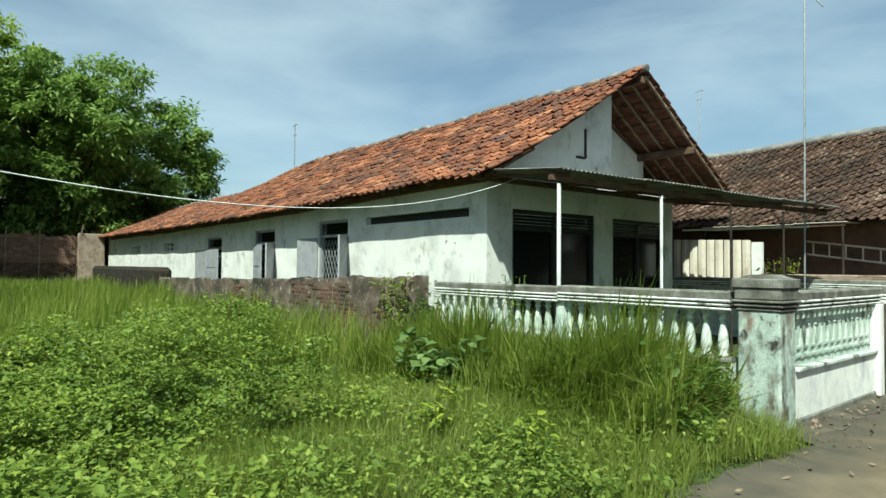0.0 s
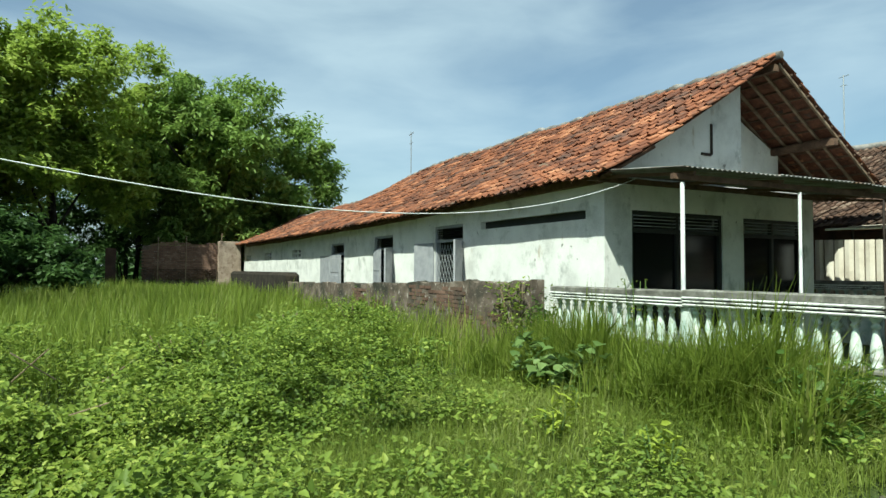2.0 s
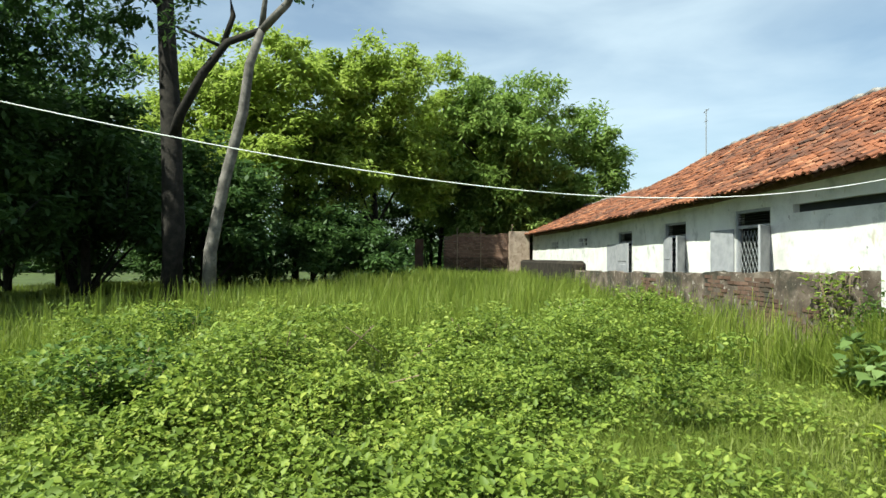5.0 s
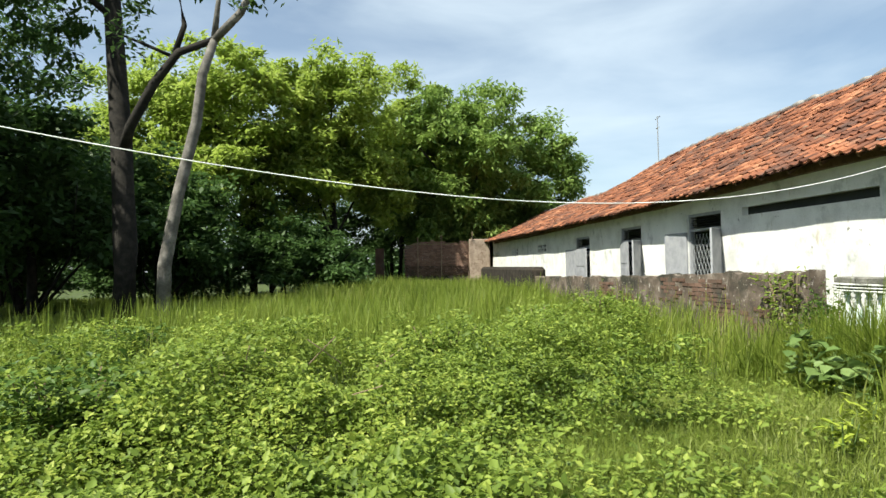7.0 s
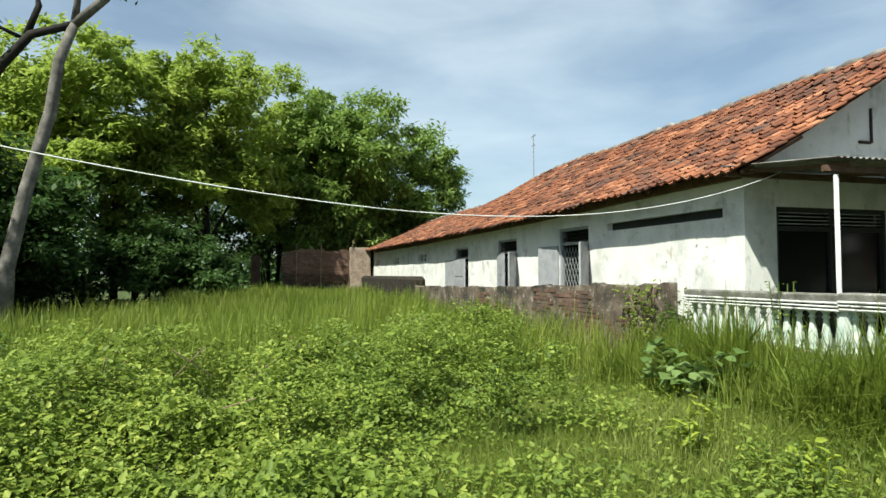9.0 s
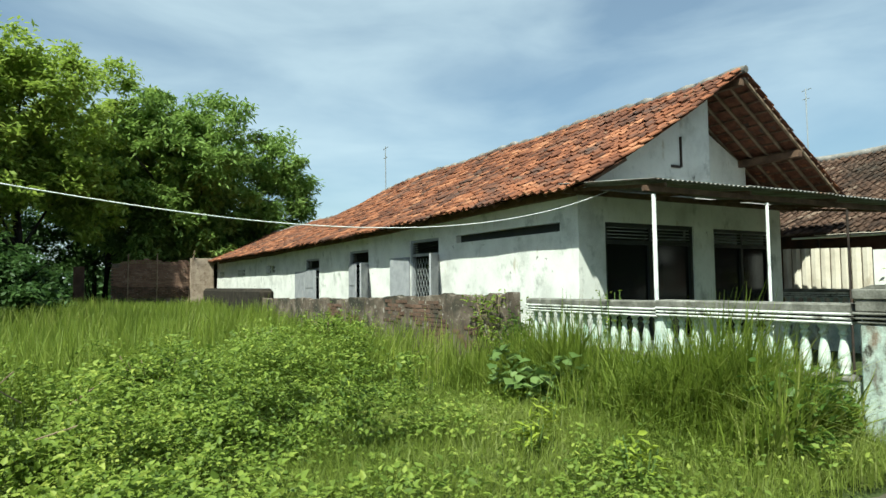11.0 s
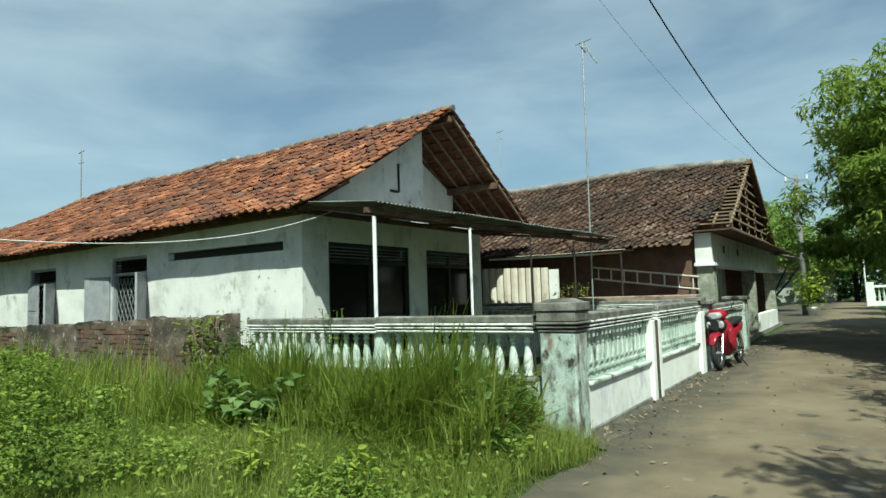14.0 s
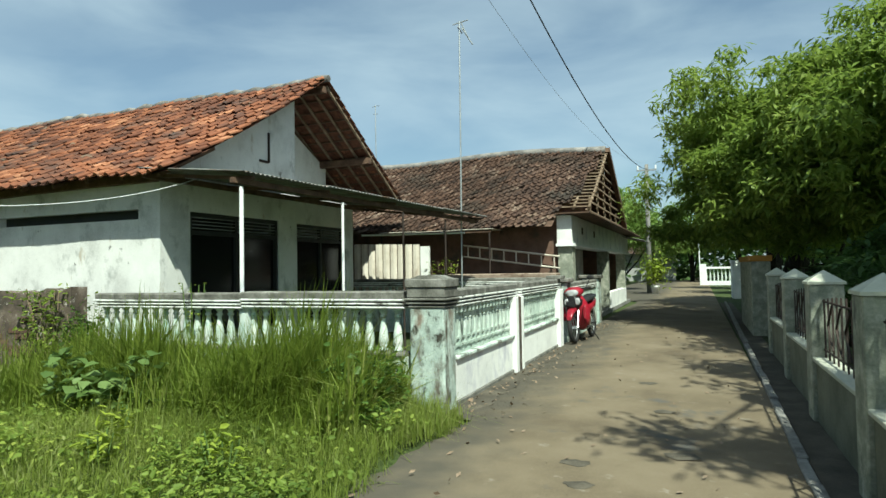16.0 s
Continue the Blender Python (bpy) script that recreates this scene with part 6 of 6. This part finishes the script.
# feathery light green trees along the back
for k, (x, y, h, r) in enumerate(((-39.5, 1.8, 13.8, 4.0), (-33.5, -2.0, 13.0, 3.6), (-32.0, -5.8, 13.0, 3.9), (-33.5, -10.5, 13.2, 4.1))):
    tree("feathery_tree", "tall light green feathery-leaved tree at the back of the plot", (x, y, 0), [((x, y, 0), 0.24), ((x + 0.3, y + 0.2, 3.0), 0.19), ((x - 0.1, y, 6.0), 0.13)],
         [((x, y, h - r * 0.9), r, 0.9), ((x + 1.0, y - 1.6, h - r * 1.7), r * 0.8, 0.7), ((x - 0.5, y + 1.5, h - r * 1.9), r * 0.8, 0.75)],
         40000, 0.34, 0.14, L_FEATHER, M_BARK_D, 110 + k, 110, 0.3, 8, 0.5, 0.5)
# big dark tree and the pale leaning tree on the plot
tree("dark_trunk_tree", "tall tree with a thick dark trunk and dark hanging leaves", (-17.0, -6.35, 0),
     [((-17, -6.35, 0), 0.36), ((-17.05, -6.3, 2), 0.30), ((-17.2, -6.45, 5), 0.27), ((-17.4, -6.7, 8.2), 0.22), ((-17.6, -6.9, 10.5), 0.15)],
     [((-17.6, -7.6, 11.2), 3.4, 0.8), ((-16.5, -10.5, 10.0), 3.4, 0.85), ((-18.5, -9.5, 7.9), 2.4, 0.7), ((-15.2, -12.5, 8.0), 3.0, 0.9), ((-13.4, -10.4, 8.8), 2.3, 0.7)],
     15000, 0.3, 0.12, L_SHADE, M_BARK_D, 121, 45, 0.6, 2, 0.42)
pale = empty("pale_trunk_tree", "slender leaning tree with pale peeling bark and few leaves", "tree", at=(-16.3, -5.15, 0))
P0 = Vector((-16.3, -5.15, 0))
def limb(pts, rad, mat=M_BARK_L, nm="limb"):
    part(nm, tube([Vector(p) - P0 for p in pts], rad, 9), mat, pale)
limb([(-16.3, -5.15, 0), (-16.3, -5.1, 1.6), (-16.3, -4.75, 3.4), (-16.3, -4.3, 5.2), (-16.3, -4.15, 6.4), (-16.3, -3.85, 7.3)], [0.19, 0.165, 0.145, 0.135, 0.12, 0.105], M_BARK_L, "trunk")
limb([(-16.3, -3.85, 7.3), (-16.3, -3.2, 8.0), (-16.3, -2.75, 8.9), (-16.4, -2.6, 10)], [0.11, 0.1, 0.08, 0.05])
limb([(-16.3, -3.85, 7.3), (-16.3, -3.75, 8.2), (-16.3, -3.55, 9.4)], [0.09, 0.06, 0.04])
limb([(-17.15, -6.42, 4.5), (-16.75, -6.05, 5.2), (-16.5, -5.4, 6.2), (-16.4, -4.75, 7.0), (-16.3, -3.85, 7.3)], [0.15, 0.13, 0.12, 0.1, 0.09], M_BARK_D)
limb([(-16.45, -4.85, 7.0), (-16.4, -4.6, 7.7), (-16.4, -4.75, 8.6), (-16.4, -4.7, 9.6)], [0.08, 0.07, 0.06, 0.04], M_BARK_D)
limb([(-16.45, -4.9, 6.9), (-16.4, -5.6, 7.2), (-16.4, -6.1, 7.4)], [0.05, 0.04, 0.02], M_BARK_D)
g = np.random.default_rng(131)
tips = np.array([(-16.4, -2.7, 9.6), (-16.3, -3.5, 9.4), (-16.4, -4.7, 9.6), (-16.3, -3.0, 8.6), (-16.4, -6.0, 7.4), (-16.3, -2.5, 9.0)])
c = np.repeat(tips, 130, 0) + g.normal(0, 0.28, (780, 3)) - np.array(P0)
v, f = leaves(c, None, 0.22, 0.09, 132, 0.5)
raw("crown", v, f, L_SHADE, pale)
# shrubs and shaded growth under the trees
shr = np.random.default_rng(140)
for k in range(14):
    x, y = -31.0 + shr.uniform(-2.5, 3.0), -19 + k * 1.36 + shr.uniform(-0.5, 0.5)
    h = shr.uniform(2.6, 5.2)
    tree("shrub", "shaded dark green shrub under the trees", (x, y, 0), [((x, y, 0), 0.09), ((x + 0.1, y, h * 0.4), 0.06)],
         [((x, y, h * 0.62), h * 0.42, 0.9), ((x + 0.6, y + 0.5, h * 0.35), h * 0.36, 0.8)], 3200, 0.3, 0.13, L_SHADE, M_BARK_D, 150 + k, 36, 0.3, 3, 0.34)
# three trees, from (-14.5, -15.0) to (-11.5, -13.0), stand unseen, added to cast shade
for k, (x, y, h) in enumerate(((-25.0, -15.5, 7.5), (-23.0, -12.0, 8.0), (-27.5, -10.5, 7.0), (-20.5, -16.5, 9.0), (-22.5, -14.5, 12.5), (-14.5, -15.0, 12.5), (-18.5, -19.5, 12.0), (-11.5, -13.0, 11.0),
                              (-21.5, -10.8, 7.6), (-19.8, -12.8, 8.2), (-25.5, -8.2, 6.5), (-27.0, -13.5, 8.0), (-17.0, -12.0, 6.8), (-43.0, -6.5, 7.0), (-43.5, -2.5, 7.5), (-44.0, 1.5, 7.0), (-44.5, 5.0, 6.5))):
    tree("shade_tree", "dark leafy tree deepening the shade at the side of the plot, three of them unseen additions", (x, y, 0), [((x, y, 0), 0.16), ((x + 0.1, y, h * 0.45), 0.11)],
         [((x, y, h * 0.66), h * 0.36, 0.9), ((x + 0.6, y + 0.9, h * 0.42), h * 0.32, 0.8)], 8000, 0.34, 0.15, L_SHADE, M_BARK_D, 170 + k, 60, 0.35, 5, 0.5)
tree("roof_back_tree", "round green tree beyond the tiled roof", (-46.0, 21.5, 0), [((-46, 21.5, 0), 0.2), ((-46, 21.5, 3), 0.15)], [((-46, 21.5, 5.0), 1.9, 0.75)], 5000, 0.34, 0.12, L_MANGO_Y, M_BARK_D, 181, 50, 0.4, 4)
# mango over the lane wall
tree("lane_mango_tree", "large bushy mango tree overhanging the lane wall", (3.9, 16.4, 0), [((3.9, 16.4, 0), 0.26), ((3.8, 16.2, 1.5), 0.22), ((3.5, 15.6, 2.6), 0.17)],
     [((1.7, 15.9, 3.9), 2.5, 0.85), ((0.9, 16.8, 4.3), 1.7, 0.8), ((4.0, 12.6, 4.2), 2.9, 0.85), ((2.4, 13.4, 3.4), 1.9, 0.75), ((1.5, 18.4, 3.6), 2.6, 0.85), ((7.4, 11.6, 4.6), 2.8, 0.9), ((3.4, 12.6, 2.5), 1.4, 0.7), ((2.3, 14.2, 2.4), 1.3, 0.7), ((5.2, 11.6, 2.8), 1.6, 0.8)],
     150000, 0.21, 0.058, L_MANGO_Y, M_BARK_D, 191, 120, 0.6, 10, 0.32, 0.6)
tree("lane_side_tree", "tall leafy tree behind the lane wall", (4.6, 5.2, 0), [((4.6, 5.2, 0), 0.2), ((4.4, 5.1, 2.6), 0.16), ((3.9, 5.0, 5.0), 0.11)],
     [((3.1, 2.0, 6.1), 0.85, 0.6), ((3.6, 4.0, 6.2), 0.8, 0.6), ((3.3, 5.7, 6.1), 0.75, 0.6), ((3.6, 8.0, 6.3), 0.8, 0.6), ((4.6, 6.0, 6.6), 1.3, 0.6)], 8000, 0.24, 0.07, L_MANGO_Y, M_BARK_D, 195, 50, 0.5, 8, 0.4)
for k, (x, y, h) in enumerate(((2.3, 5.2, 1.7), (2.5, 7.0, 1.9), (2.2, 8.8, 1.8), (2.6, 10.6, 2.0), (2.4, 12.6, 1.9))):
    tree("garden_shrub", "dark leafy shrub growing behind the lane wall", (x, y, 0), [((x, y, 0), 0.05), ((x + 0.05, y, h * 0.4), 0.035)],
         [((x, y, h * 0.6), h * 0.42, 0.85), ((x + 0.3, y + 0.5, h * 0.4), h * 0.36, 0.8)], 3600, 0.16, 0.07, L_SHADE, M_BARK_D, 230 + k, 36, 0.3, 3, 0.22)
for k, (x, y, h) in enumerate(((2.7, 21.5, 6.4), (2.4, 25.0, 6.6), (4.6, 33.0, 7.0), (-0.5, 58.0, 7.5), (5.5, 51, 7.0), (-6.0, 52.0, 8.0), (12, 60, 9), (3.4, 26.0, 6.5), (-6.5, 33.0, 6.0), (-5.0, 40.0, 7.0), (4.2, 40.0, 7.5), (3.0, 56.0, 8.0), (-3.5, 56.0, 6.0), (9.0, 44.0, 8.0))):
    tree("far_lane_tree", "green tree at the far end of the lane", (x, y, 0), [((x, y, 0), 0.2), ((x, y, h * 0.4), 0.14)],
         [((x, y, h * 0.66), h * 0.36, 0.9), ((x + 1.2, y - 1.0, h * 0.5), h * 0.3, 0.8)], 10000, 0.3, 0.11, L_MANGO, M_BARK_D, 200 + k, 80, 0.4, 5, 0.5)
# far woods that close the view
g = np.random.default_rng(210)
nw = 42000
a = g.uniform(math.radians(-150), math.radians(40), nw)
r = g.uniform(62, 74, nw)
zz = g.uniform(0, 1, nw) ** 0.8 * (4.2 + 1.2 * np.sin(a * 13) + 0.8 * np.sin(a * 31))
v, f = leaves(np.stack([r * np.sin(a), r * np.cos(a), zz], 1), None, 0.9, 0.5, 211)
tagged(raw("far_woods", v, f, L_SHADE), "distant dark line of woods", "woods", kind="stuff")

# ---- roof tiles, last because they are many ----
tiled_slope(roof_near, -36.0, VERGE_X + 0.05, 18, 0.2, 11, house, M_TILE, M_TILE_P, lambda x, r: x > -9.9)
tiled_slope(roof_far, -20.0, VERGE_X + 0.05, 17, 0.2, 12, house, M_TILE, M_TILE_P, lambda x, r: False)
tiled_slope(n_near, -21.0, HX, 25, 0.17, 13, nb, M_TILE_OLD, M_TILE_OLD_P, lambda x, r: x > -4.6 and r > 3,
            skip=lambda x, r, g: x > (-2.36 if r < 18 else -2.72) - 0.014 * r - g.uniform(0, 0.22) or g.uniform() < 0.004)
tiled_slope(n_far, -12.0, HX + 0.02, 18, 0.21, 14, nb, M_TILE_OLD, M_TILE_OLD_P, lambda x, r: False)
